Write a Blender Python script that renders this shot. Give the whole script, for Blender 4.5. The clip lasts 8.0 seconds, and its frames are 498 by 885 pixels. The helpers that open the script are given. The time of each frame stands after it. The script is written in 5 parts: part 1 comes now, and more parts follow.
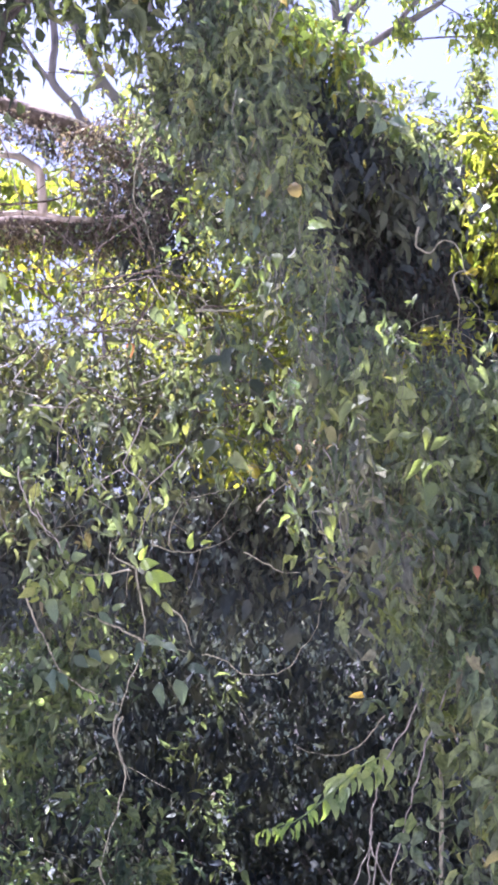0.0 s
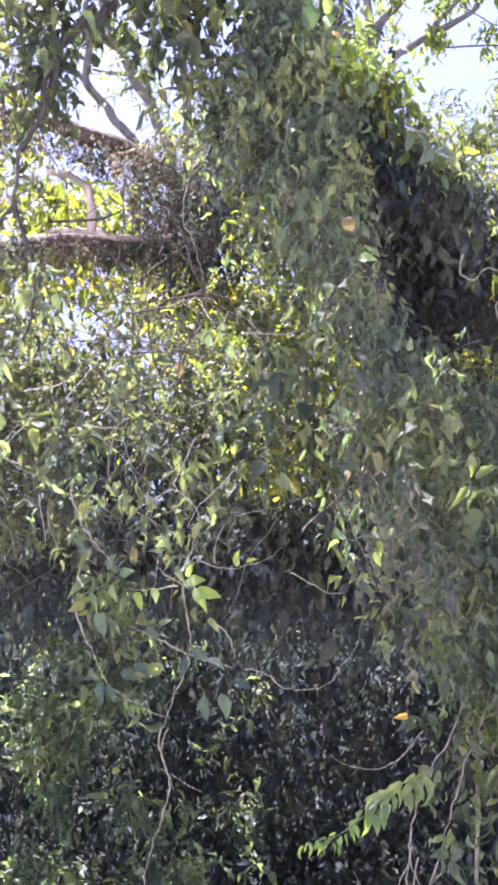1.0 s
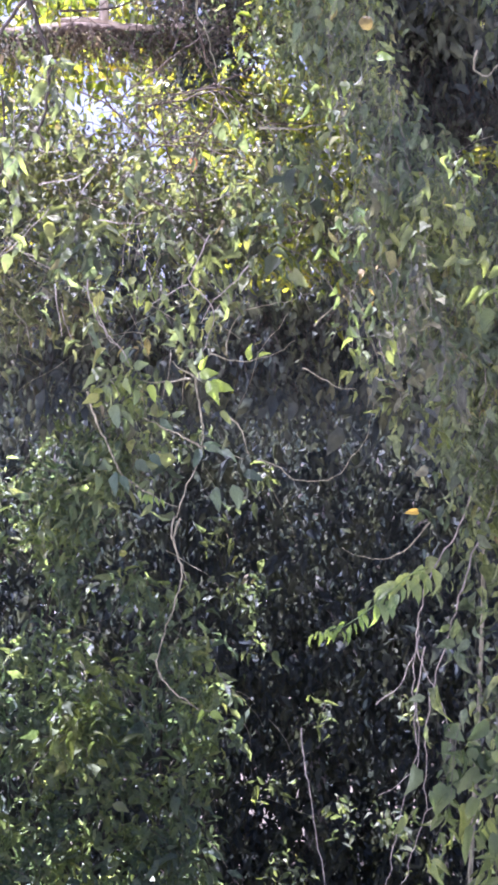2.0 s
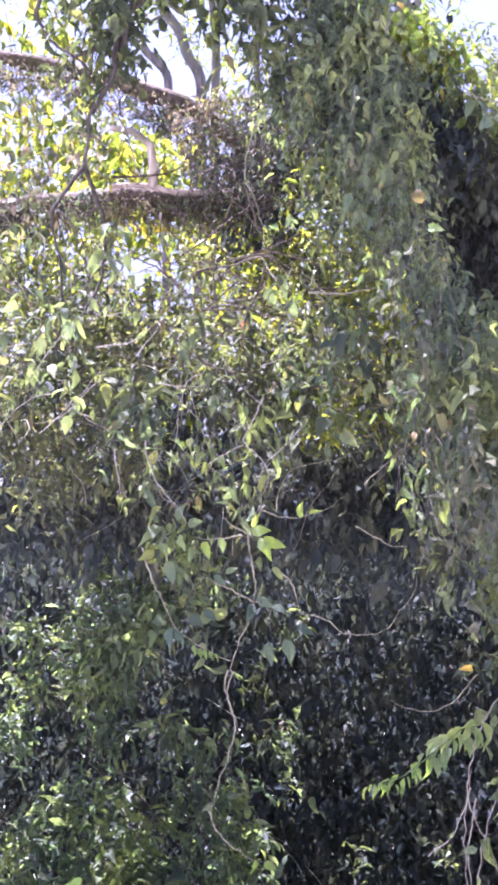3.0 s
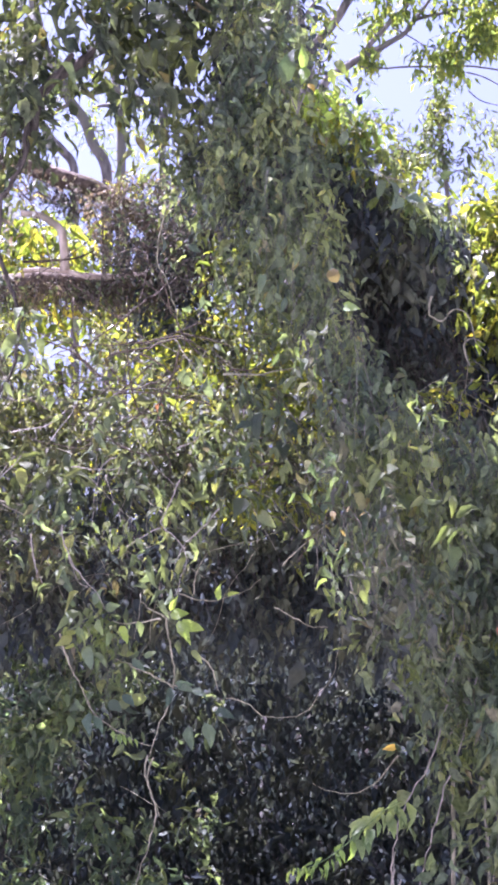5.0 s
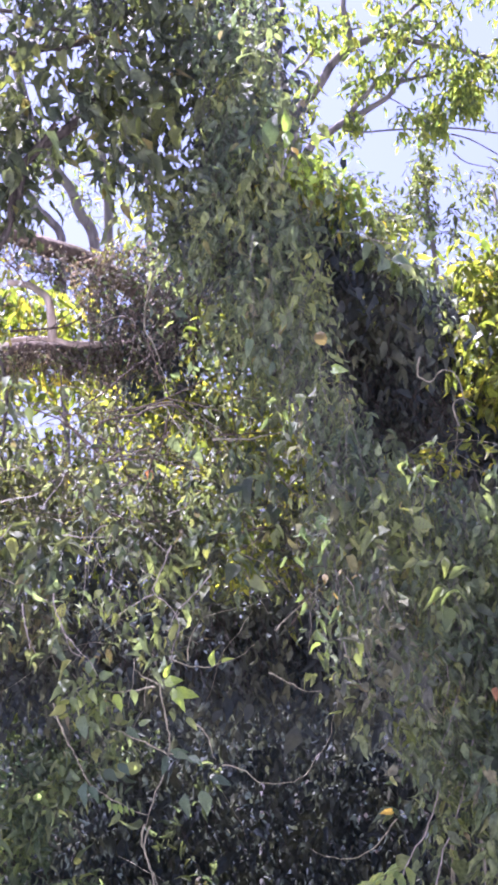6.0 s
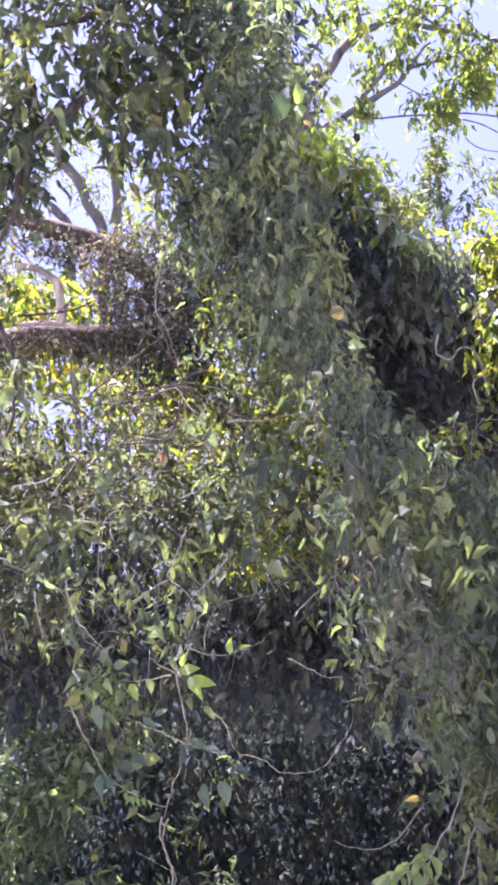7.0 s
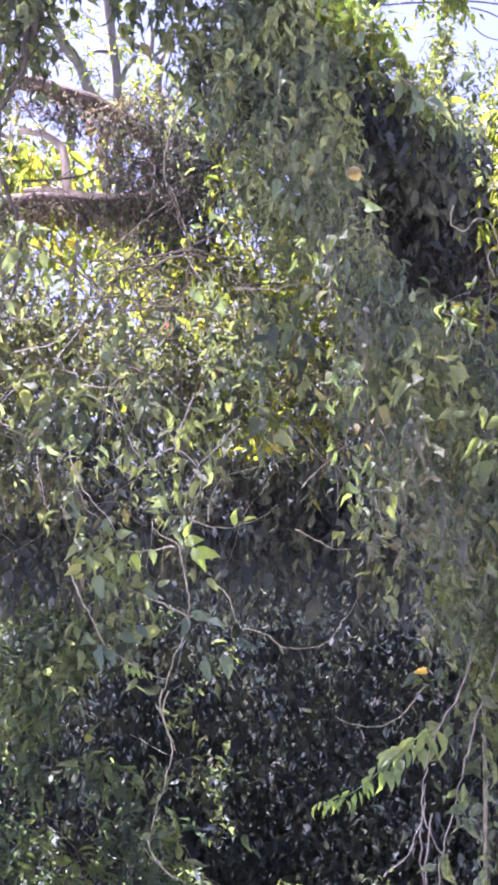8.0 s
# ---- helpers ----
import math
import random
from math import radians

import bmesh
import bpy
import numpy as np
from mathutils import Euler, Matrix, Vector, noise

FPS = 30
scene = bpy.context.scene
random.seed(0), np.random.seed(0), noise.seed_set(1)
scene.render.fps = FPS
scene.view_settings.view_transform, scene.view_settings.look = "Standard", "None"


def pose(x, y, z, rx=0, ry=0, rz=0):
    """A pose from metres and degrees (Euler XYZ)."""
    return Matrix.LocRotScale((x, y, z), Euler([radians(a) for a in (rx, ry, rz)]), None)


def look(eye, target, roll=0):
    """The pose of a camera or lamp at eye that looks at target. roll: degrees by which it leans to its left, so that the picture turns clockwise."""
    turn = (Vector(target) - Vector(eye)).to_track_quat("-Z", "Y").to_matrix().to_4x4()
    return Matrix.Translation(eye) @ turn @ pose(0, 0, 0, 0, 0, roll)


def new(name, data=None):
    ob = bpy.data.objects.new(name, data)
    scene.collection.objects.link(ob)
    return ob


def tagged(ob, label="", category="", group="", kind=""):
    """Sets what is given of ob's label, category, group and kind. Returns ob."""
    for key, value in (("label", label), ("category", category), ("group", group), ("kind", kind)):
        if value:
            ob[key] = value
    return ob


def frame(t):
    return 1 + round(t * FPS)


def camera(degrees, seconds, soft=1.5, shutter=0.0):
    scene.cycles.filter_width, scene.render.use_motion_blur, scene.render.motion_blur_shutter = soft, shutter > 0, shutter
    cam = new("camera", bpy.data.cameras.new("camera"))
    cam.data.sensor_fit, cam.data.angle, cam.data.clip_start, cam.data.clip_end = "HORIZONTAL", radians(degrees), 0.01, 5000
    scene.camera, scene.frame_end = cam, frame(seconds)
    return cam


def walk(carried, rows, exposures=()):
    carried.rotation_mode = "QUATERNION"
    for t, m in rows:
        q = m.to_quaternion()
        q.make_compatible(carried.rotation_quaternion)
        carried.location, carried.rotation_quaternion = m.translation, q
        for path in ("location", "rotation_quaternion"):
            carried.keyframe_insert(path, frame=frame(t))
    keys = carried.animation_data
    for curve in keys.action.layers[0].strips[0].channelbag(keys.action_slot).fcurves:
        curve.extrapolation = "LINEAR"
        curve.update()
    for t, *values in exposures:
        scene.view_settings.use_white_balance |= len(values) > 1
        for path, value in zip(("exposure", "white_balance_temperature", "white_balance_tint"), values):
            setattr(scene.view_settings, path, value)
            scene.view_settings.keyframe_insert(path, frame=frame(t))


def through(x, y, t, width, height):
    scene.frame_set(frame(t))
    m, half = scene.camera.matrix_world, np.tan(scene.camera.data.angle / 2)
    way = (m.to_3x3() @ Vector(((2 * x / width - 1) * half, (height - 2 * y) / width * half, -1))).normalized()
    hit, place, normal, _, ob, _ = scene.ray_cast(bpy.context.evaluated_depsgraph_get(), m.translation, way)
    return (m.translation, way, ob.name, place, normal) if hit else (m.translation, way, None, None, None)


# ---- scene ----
# ---- the camera and its walk ----
cam = camera(12.00, 8.0, soft=3.5)
PATH = [
    (0, (1.085, 0.618, 1.360), (1.087, 10.487, 2.976), 0.49),
    (0.5, (0.992, 0.468, 1.422), (0.983, 10.342, 3.007), 0.95),
    (1, (0.914, 0.306, 1.482), (0.867, 10.185, 3.036), 1.44),
    (1.5, (0.840, 0.180, 1.532), (0.848, 10.129, 2.543), 1.65),
    (1.7, (0.854, 0.187, 1.548), (0.875, 10.170, 2.139), 1.82),
    (2.8, (0.605, -0.161, 1.645), (0.577, 9.805, 2.474), 1.75),
    (3, (0.585, -0.199, 1.655), (0.548, 9.734, 2.814), 1.74),
    (3.5, (0.574, -0.217, 1.677), (0.637, 9.683, 3.088), 1.51),
    (4, (0.555, -0.202, 1.680), (0.807, 9.662, 3.302), 1.30),
    (4.5, (0.539, -0.150, 1.642), (0.890, 9.712, 3.262), 1.06),
    (4.7, (0.535, -0.137, 1.630), (0.888, 9.742, 3.141), 0.97),
    (5.8, (0.529, -0.146, 1.614), (0.909, 9.687, 3.394), -0.49),
    (6, (0.548, -0.107, 1.621), (0.927, 9.720, 3.437), -0.58),
    (6.5, (0.552, 0.014, 1.593), (0.845, 9.843, 3.411), -1.11),
    (7, (0.540, 0.205, 1.582), (0.869, 10.033, 3.401), -1.29),
    (7.5, (0.483, 0.358, 1.521), (0.829, 10.204, 3.235), -0.53),
    (8, (0.453, 0.476, 1.444), (0.827, 10.366, 2.872), -0.18),
]
walk(cam, [(t, look(eye, target, roll)) for t, eye, target, roll in PATH],
     exposures=[(0.0, 3.09, 5330, 45), (1.0, 3.10, 5330, 45), (1.7, 3.17, 5330, 45), (2.8, 3.25, 5300, 50), (3.0, 3.18, 5300, 50), (3.5, 2.93, 5280, 49), (4.5, 2.91, 5330, 50), (6.5, 2.85, 5300, 51), (7.2, 2.89, 5300, 51), (8.0, 3.11, 5330, 51)])

# ---- world and sun ----
SUN_ELEVATION, SUN_ROTATION = radians(64), radians(-46)   # high, behind the thicket
world = bpy.data.worlds.new("daylight")
scene.world = world
world.use_nodes = True
sky = world.node_tree.nodes.new("ShaderNodeTexSky")
sky.sky_type, sky.sun_disc = "NISHITA", False
sky.sun_elevation, sky.sun_rotation = SUN_ELEVATION, SUN_ROTATION
sky.air_density, sky.dust_density, sky.ozone_density = 1.0, 5.0, 1.0
background = world.node_tree.nodes["Background"]
background.inputs["Strength"].default_value = 0.0345
world.node_tree.links.new(sky.outputs["Color"], background.inputs["Color"])
lamp = bpy.data.lights.new("sun", "SUN")
lamp.energy, lamp.angle, lamp.color = 5.0, radians(0.5), (1.0, 0.95, 0.86)
sun = new("sun", lamp)
SUN_WAY = Vector((math.sin(SUN_ROTATION) * math.cos(SUN_ELEVATION), math.cos(SUN_ROTATION) * math.cos(SUN_ELEVATION), math.sin(SUN_ELEVATION)))
sun.matrix_world = look(SUN_WAY * 60, (0, 0, 0))


# ---- materials ----
def tree_of(name):
    mat = bpy.data.materials.new(name)
    mat.use_nodes = True
    nodes, links = mat.node_tree.nodes, mat.node_tree.links
    return mat, nodes, links, nodes["Principled BSDF"], nodes["Material Output"]


def ramp(nodes, stops):
    r = nodes.new("ShaderNodeValToRGB")
    e = r.color_ramp.elements
    e[0].position, e[0].color = stops[0][0], (*stops[0][1], 1)
    e[1].position, e[1].color = stops[-1][0], (*stops[-1][1], 1)
    for p, c in stops[1:-1]:
        e.new(p).color = (*c, 1)
    return r


def leaf_material(name, stops, through, share=0.4, roughness=0.42, gloss=0.4, blotches=(0.5, 1.45)):
    """Leaf blades: colour varied blade by blade, blotched, with light that shines through."""
    mat, nodes, links, bsdf, out = tree_of(name)
    geo, info = nodes.new("ShaderNodeNewGeometry"), nodes.new("ShaderNodeObjectInfo")
    add, fract = nodes.new("ShaderNodeMath"), nodes.new("ShaderNodeMath")
    add.operation, fract.operation = "ADD", "FRACT"
    links.new(geo.outputs["Random Per Island"], add.inputs[0])
    links.new(info.outputs["Random"], add.inputs[1])
    links.new(add.outputs[0], fract.inputs[0])
    tint = ramp(nodes, stops)
    links.new(fract.outputs[0], tint.inputs[0])
    coord, blotch, veins = nodes.new("ShaderNodeTexCoord"), nodes.new("ShaderNodeTexNoise"), nodes.new("ShaderNodeTexNoise")
    blotch.inputs["Scale"].default_value, veins.inputs["Scale"].default_value = 46.0, 170.0
    blotch.inputs["Detail"].default_value = 5.0
    veins.inputs["Detail"].default_value = 4.0
    for tex in (blotch, veins):
        links.new(coord.outputs["Object"], tex.inputs["Vector"])
    shade = nodes.new("ShaderNodeMapRange")
    shade.inputs["From Min"].default_value, shade.inputs["From Max"].default_value = 0.25, 0.75
    shade.inputs["To Min"].default_value, shade.inputs["To Max"].default_value = blotches
    links.new(blotch.outputs[0], shade.inputs["Value"])
    mix = nodes.new("ShaderNodeVectorMath")
    mix.operation = "SCALE"
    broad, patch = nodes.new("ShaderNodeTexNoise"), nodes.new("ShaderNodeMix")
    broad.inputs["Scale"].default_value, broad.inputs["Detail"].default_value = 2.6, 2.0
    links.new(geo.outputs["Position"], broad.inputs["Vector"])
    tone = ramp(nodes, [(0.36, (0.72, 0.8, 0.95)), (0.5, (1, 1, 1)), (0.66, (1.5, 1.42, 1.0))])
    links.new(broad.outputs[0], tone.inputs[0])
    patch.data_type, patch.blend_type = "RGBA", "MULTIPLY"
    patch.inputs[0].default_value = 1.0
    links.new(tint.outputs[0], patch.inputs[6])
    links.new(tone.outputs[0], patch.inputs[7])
    links.new(patch.outputs[2], mix.inputs[0])
    links.new(shade.outputs[0], mix.inputs["Scale"])
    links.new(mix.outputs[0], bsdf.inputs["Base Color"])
    bump = nodes.new("ShaderNodeBump")
    bump.inputs["Strength"].default_value, bump.inputs["Distance"].default_value = 0.5, 0.006
    links.new(veins.outputs[0], bump.inputs["Height"])
    links.new(bump.outputs[0], bsdf.inputs["Normal"])
    bsdf.inputs["Roughness"].default_value = roughness
    bsdf.inputs["Specular IOR Level"].default_value = gloss
    glow = nodes.new("ShaderNodeBsdfTranslucent")
    lit = nodes.new("ShaderNodeVectorMath")
    lit.operation = "MULTIPLY"
    links.new(mix.outputs[0], lit.inputs[0])
    lit.inputs[1].default_value = through
    links.new(lit.outputs[0], glow.inputs["Color"])
    both = nodes.new("ShaderNodeMixShader")
    both.inputs[0].default_value = share
    links.new(bsdf.outputs[0], both.inputs[1])
    links.new(glow.outputs[0], both.inputs[2])
    links.new(both.outputs[0], out.inputs["Surface"])
    return mat


def rough_material(name, dark, light, scale, roughness=0.9, bump_depth=0.01, stretch=(1, 1, 1), patches=None):
    """Bark, soil and litter: noise at two scales and relief."""
    mat, nodes, links, bsdf, out = tree_of(name)
    coord, mapping = nodes.new("ShaderNodeTexCoord"), nodes.new("ShaderNodeMapping")
    mapping.inputs["Scale"].default_value = stretch
    links.new(coord.outputs["Object"], mapping.inputs["Vector"])
    fine, coarse = nodes.new("ShaderNodeTexNoise"), nodes.new("ShaderNodeTexNoise")
    fine.inputs["Scale"].default_value, fine.inputs["Detail"].default_value = scale, 8.0
    coarse.inputs["Scale"].default_value, coarse.inputs["Detail"].default_value = scale / 7, 3.0
    for tex in (fine, coarse):
        links.new(mapping.outputs[0], tex.inputs["Vector"])
    base = ramp(nodes, [(0.32, dark), (0.7, light)])
    links.new(fine.outputs[0], base.inputs[0])
    colour = base.outputs[0]
    if patches:
        mask = ramp(nodes, [(0.48, (0, 0, 0)), (0.6, (1, 1, 1))])
        links.new(coarse.outputs[0], mask.inputs[0])
        blend = nodes.new("ShaderNodeMix")
        blend.data_type = "RGBA"
        links.new(mask.outputs[0], blend.inputs[0])
        links.new(colour, blend.inputs[6])
        blend.inputs[7].default_value = (*patches, 1)
        colour = blend.outputs[2]
    links.new(colour, bsdf.inputs["Base Color"])
    bump = nodes.new("ShaderNodeBump")
    bump.inputs["Strength"].default_value, bump.inputs["Distance"].default_value = 0.8, bump_depth
    links.new(fine.outputs[0], bump.inputs["Height"])
    links.new(bump.outputs[0], bsdf.inputs["Normal"])
    bsdf.inputs["Roughness"].default_value = roughness
    bsdf.inputs["Specular IOR Level"].default_value = 0.25
    return mat


VINE_LEAF = leaf_material("vine_leaf", [(0.0, (0.061, 0.079, 0.050)), (0.45, (0.102, 0.133, 0.079)), (0.86, (0.144, 0.183, 0.098)), (0.96, (0.181, 0.207, 0.091)), (1.0, (0.165, 0.144, 0.091))], (1.9, 1.97, 0.85), roughness=0.6, gloss=0.3)
SHRUB_LEAF = leaf_material("shrub_leaf", [(0.0, (0.046, 0.055, 0.039)), (0.5, (0.077, 0.093, 0.057)), (0.85, (0.112, 0.127, 0.073)), (0.95, (0.129, 0.131, 0.077)), (1.0, (0.120, 0.101, 0.069))], (2.0, 2.05, 0.9), share=0.36, roughness=0.6, gloss=0.3)
BANK_LEAF = leaf_material("bank_leaf", [(0.0, (0.069, 0.098, 0.070)), (0.5, (0.109, 0.155, 0.101)), (0.85, (0.149, 0.198, 0.123)), (1.0, (0.196, 0.224, 0.119))], (1.9, 2.0, 0.9), share=0.4, roughness=0.56, gloss=0.36)
# Leaf colour darkened to imitate blades in shade against the light.
SHADED_LIANA_LEAF = leaf_material("shaded_liana_leaf", [(0.0, (0.036, 0.048, 0.028)), (0.6, (0.07, 0.09, 0.048)), (0.95, (0.105, 0.127, 0.058)), (1.0, (0.15, 0.125, 0.05))], (1.8, 1.85, 0.75), share=0.3, roughness=0.6, gloss=0.3)
DISTANT_LEAF = leaf_material("distant_leaf", [(0.0, (0.06, 0.08, 0.04)), (0.6, (0.095, 0.12, 0.055)), (1.0, (0.14, 0.165, 0.065))], (1.7, 1.8, 0.8), share=0.45, roughness=0.6)
# Brighter yellow-green leaf copy with sunlight put into its colour.
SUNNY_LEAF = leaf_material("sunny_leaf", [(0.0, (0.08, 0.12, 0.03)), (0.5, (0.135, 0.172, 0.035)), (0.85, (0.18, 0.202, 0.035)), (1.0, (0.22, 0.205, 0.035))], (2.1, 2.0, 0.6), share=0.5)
TREE_LEAF = leaf_material("tree_leaf", [(0.0, (0.07, 0.105, 0.04)), (0.6, (0.12, 0.16, 0.045)), (1.0, (0.19, 0.21, 0.05))], (2.0, 2.0, 0.8), share=0.6, roughness=0.5)
# Darker, duller leaf copy with deep shade put into its colour.
SHADED_LEAF = leaf_material("shaded_leaf", [(0.0, (0.046, 0.056, 0.052)), (0.6, (0.058, 0.068, 0.062)), (1.0, (0.07, 0.08, 0.068))], (1.2, 1.3, 1.0), share=0.25, roughness=0.95, gloss=0.05, blotches=(0.85, 1.15))
WITHERED_LEAF = leaf_material("withered_leaf", [(0.0, (0.058, 0.066, 0.05)), (0.6, (0.085, 0.094, 0.07)), (1.0, (0.105, 0.11, 0.082))], (1.3, 1.35, 0.9), share=0.3, roughness=0.8, gloss=0.15)
DRY_LEAF = leaf_material("dry_leaf", [(0.0, (0.085, 0.072, 0.056)), (0.35, (0.16, 0.135, 0.105)), (0.7, (0.1, 0.105, 0.065)), (1.0, (0.19, 0.165, 0.13))], (1.5, 1.4, 1.0), share=0.32, roughness=0.75)
YELLOW_LEAF = leaf_material("yellow_leaf", [(0.0, (0.15, 0.125, 0.045)), (1.0, (0.175, 0.145, 0.055))], (1.3, 1.25, 0.7), share=0.4, roughness=0.6)
AMBER_LEAF = leaf_material("amber_leaf", [(0.0, (0.36, 0.27, 0.05)), (1.0, (0.42, 0.32, 0.06))], (1.4, 1.3, 0.6), share=0.45, roughness=0.6)
ORANGE_LEAF = leaf_material("orange_leaf", [(0.0, (0.3, 0.14, 0.06)), (1.0, (0.36, 0.18, 0.08))], (1.6, 1.4, 0.8), share=0.45)
EDGE_LEAF = leaf_material("edge_leaf", [(0.0, (0.065, 0.095, 0.045)), (0.6, (0.09, 0.125, 0.052)), (1.0, (0.125, 0.155, 0.055))], (1.6, 1.7, 0.8), share=0.36, roughness=0.6, gloss=0.3)
SPRIG_LEAF = leaf_material("sprig_leaf", [(0.0, (0.16, 0.23, 0.085)), (1.0, (0.24, 0.3, 0.12))], (1.6, 1.6, 0.7), share=0.36, roughness=0.5)
FRESH_LEAF = leaf_material("fresh_leaf", [(0.0, (0.16, 0.25, 0.06)), (1.0, (0.24, 0.33, 0.09))], (1.8, 1.8, 0.6), share=0.42, roughness=0.5)
STEM = rough_material("vine_stem", (0.1, 0.1, 0.065), (0.3, 0.29, 0.2), 60, 0.8, 0.003, (1, 1, 0.3))
GREEN_STEM = rough_material("green_stem", (0.06, 0.065, 0.045), (0.14, 0.14, 0.1), 60, 0.8, 0.003, (1, 1, 0.3))
LIANA_BARK = rough_material("liana_bark", (0.14, 0.13, 0.105), (0.32, 0.3, 0.25), 60, 0.85, 0.003, (1, 1, 0.3))
TWIG = rough_material("twig_bark", (0.035, 0.028, 0.02), (0.11, 0.088, 0.062), 60, 0.9, 0.003, (1, 1, 0.3))
PALE_BARK = rough_material("pale_bark", (0.26, 0.21, 0.16), (0.6, 0.52, 0.42), 26, 0.85, 0.01, (1, 1, 0.35), (0.22, 0.2, 0.15))
GREY_BARK = rough_material("grey_bark", (0.06, 0.058, 0.055), (0.19, 0.18, 0.165), 18, 0.9, 0.012, (1, 1, 0.25), (0.13, 0.13, 0.11))
MOSSY_BARK = rough_material("mossy_bark", (0.045, 0.035, 0.025), (0.17, 0.135, 0.098), 30, 0.95, 0.02, (1, 1, 1), (0.08, 0.075, 0.03))
DARK_BARK = rough_material("dark_bark", (0.022, 0.02, 0.016), (0.085, 0.075, 0.06), 34, 0.9, 0.01, (1, 1, 0.3))
# Made pale so that sunlit ground bounces fill light into the growth.
BOUNCE_SOIL = rough_material("soil", (0.36, 0.345, 0.31), (0.5, 0.48, 0.44), 9, 0.95, 0.03, (1, 1, 1), (0.33, 0.33, 0.29))
# Dark tone that puts the thicket's shade into the ground colour.
SHADE_LITTER = rough_material("shade_litter", (0.035, 0.03, 0.024), (0.11, 0.09, 0.065), 22, 0.95, 0.03, (1, 1, 1), (0.05, 0.05, 0.035))


# ---- mesh tools ----
def mesh_from(name, verts, faces, material, smooth=True):
    """A mesh from arrays: faces are rows of three or four corners."""
    me = bpy.data.meshes.new(name)
    verts, faces = np.asarray(verts, np.float32), np.asarray(faces, np.int32)
    n, side = faces.shape
    me.vertices.add(len(verts))
    me.vertices.foreach_set("co", verts.ravel())
    me.loops.add(n * side)
    me.loops.foreach_set("vertex_index", faces.ravel())
    me.polygons.add(n)
    me.polygons.foreach_set("loop_start", np.arange(0, n * side, side, dtype=np.int32))
    me.polygons.foreach_set("use_smooth", np.full(n, smooth))
    me.update(calc_edges=True)
    me.validate()
    me.materials.append(material)
    return me


def part(name, me, parent, label="", kind=""):
    ob = new(name, me)
    ob.parent = parent
    ob.matrix_parent_inverse = parent.matrix_world.inverted()
    return tagged(ob, label, kind=kind)


def thing(name, at, label, category, group="", kind=""):
    ob = new(name)
    ob.location = at
    ob.empty_display_size = 0.1
    bpy.context.view_layer.update()
    return tagged(ob, label, category, group, kind)


def unit(v):
    return v / np.maximum(np.linalg.norm(v, axis=-1, keepdims=True), 1e-9)


# Blades: x across, y along, z off the blade; folded at the midrib, tip bent down.
HEART = (np.array([(0, 0, 0), (0, 0.33, -0.01), (0, 0.68, -0.03), (0, 1.0, -0.14),
                   (-0.17, -0.03, 0.04), (-0.31, 0.22, 0.08), (-0.2, 0.58, 0.05),
                   (0.17, -0.03, 0.04), (0.31, 0.22, 0.08), (0.2, 0.58, 0.05)]),
         np.array([(0, 1, 5, 4), (1, 2, 6, 5), (2, 3, 6, 6), (0, 7, 8, 1), (1, 8, 9, 2), (2, 9, 3, 3)]))
OVAL = (np.array([(0, 0, 0), (0, 0.35, 0.01), (0, 0.7, -0.02), (0, 1.0, -0.12),
                   (-0.16, 0.12, 0.03), (-0.24, 0.38, 0.06), (-0.14, 0.72, 0.02),
                   (0.16, 0.12, 0.03), (0.24, 0.38, 0.06), (0.14, 0.72, 0.02)]), HEART[1])
LANCE = (OVAL[0] * (0.72, 1, 1), HEART[1])
RING = np.arange(14) / 14 * 2 * np.pi
ROUND = (np.concatenate([[(0, 0.48, 0)], np.stack([0.44 * np.sin(RING), 0.48 - 0.48 * np.cos(RING), 0.05 * np.abs(np.sin(RING)) - 0.03], -1)]),
         np.array([(0, 1 + i, 1 + (i + 1) % 14, 1 + (i + 1) % 14) for i in range(14)]))
KITE = (np.array([(0, 0, 0), (0, 1, -0.08), (-0.36, 0.38, 0.06), (0.36, 0.38, 0.06)]), np.array([(0, 1, 2, 2), (0, 3, 1, 1)]))


def split_quads(faces):
    """Triangles from rows of four corners, of which the last may repeat."""
    a = faces[:, [0, 1, 2]]
    b = faces[faces[:, 2] != faces[:, 3]][:, [0, 2, 3]]
    return np.concatenate([a, b])


BLADES = {"round": (ROUND[0], split_quads(ROUND[1])), "heart": (HEART[0], split_quads(HEART[1])), "lance": (LANCE[0], split_quads(LANCE[1])), "oval": (OVAL[0], split_quads(OVAL[1])), "kite": (KITE[0], split_quads(KITE[1]))}


def frames_of(tips, normals):
    along = unit(tips)
    across = unit(np.cross(along, normals))
    return np.stack([across, along, np.cross(across, along)], -1)


def blades_mesh(name, places, tips, normals, sizes, blade, material, curl=None):
    shape, faces = BLADES[blade]
    turn = frames_of(tips, normals)
    local = np.repeat(shape[None], len(places), 0) * sizes[:, None, None]
    if curl is not None:
        local[:, :, 2] *= curl[:, None]
        local[:, :, 0] *= (1.15 - 0.17 * curl)[:, None]
    uneven = np.random.default_rng(len(places)).normal(size=local.shape) * (0.035, 0.03, 0.05)
    local += uneven * sizes[:, None, None]
    verts = np.einsum("nij,nkj->nki", turn, local) + places[:, None]
    corners = faces[None] + (np.arange(len(places)) * len(shape))[:, None, None]
    return mesh_from(name, verts.reshape(-1, 3), corners.reshape(-1, 3), material)


LEAF_MESHES = {}


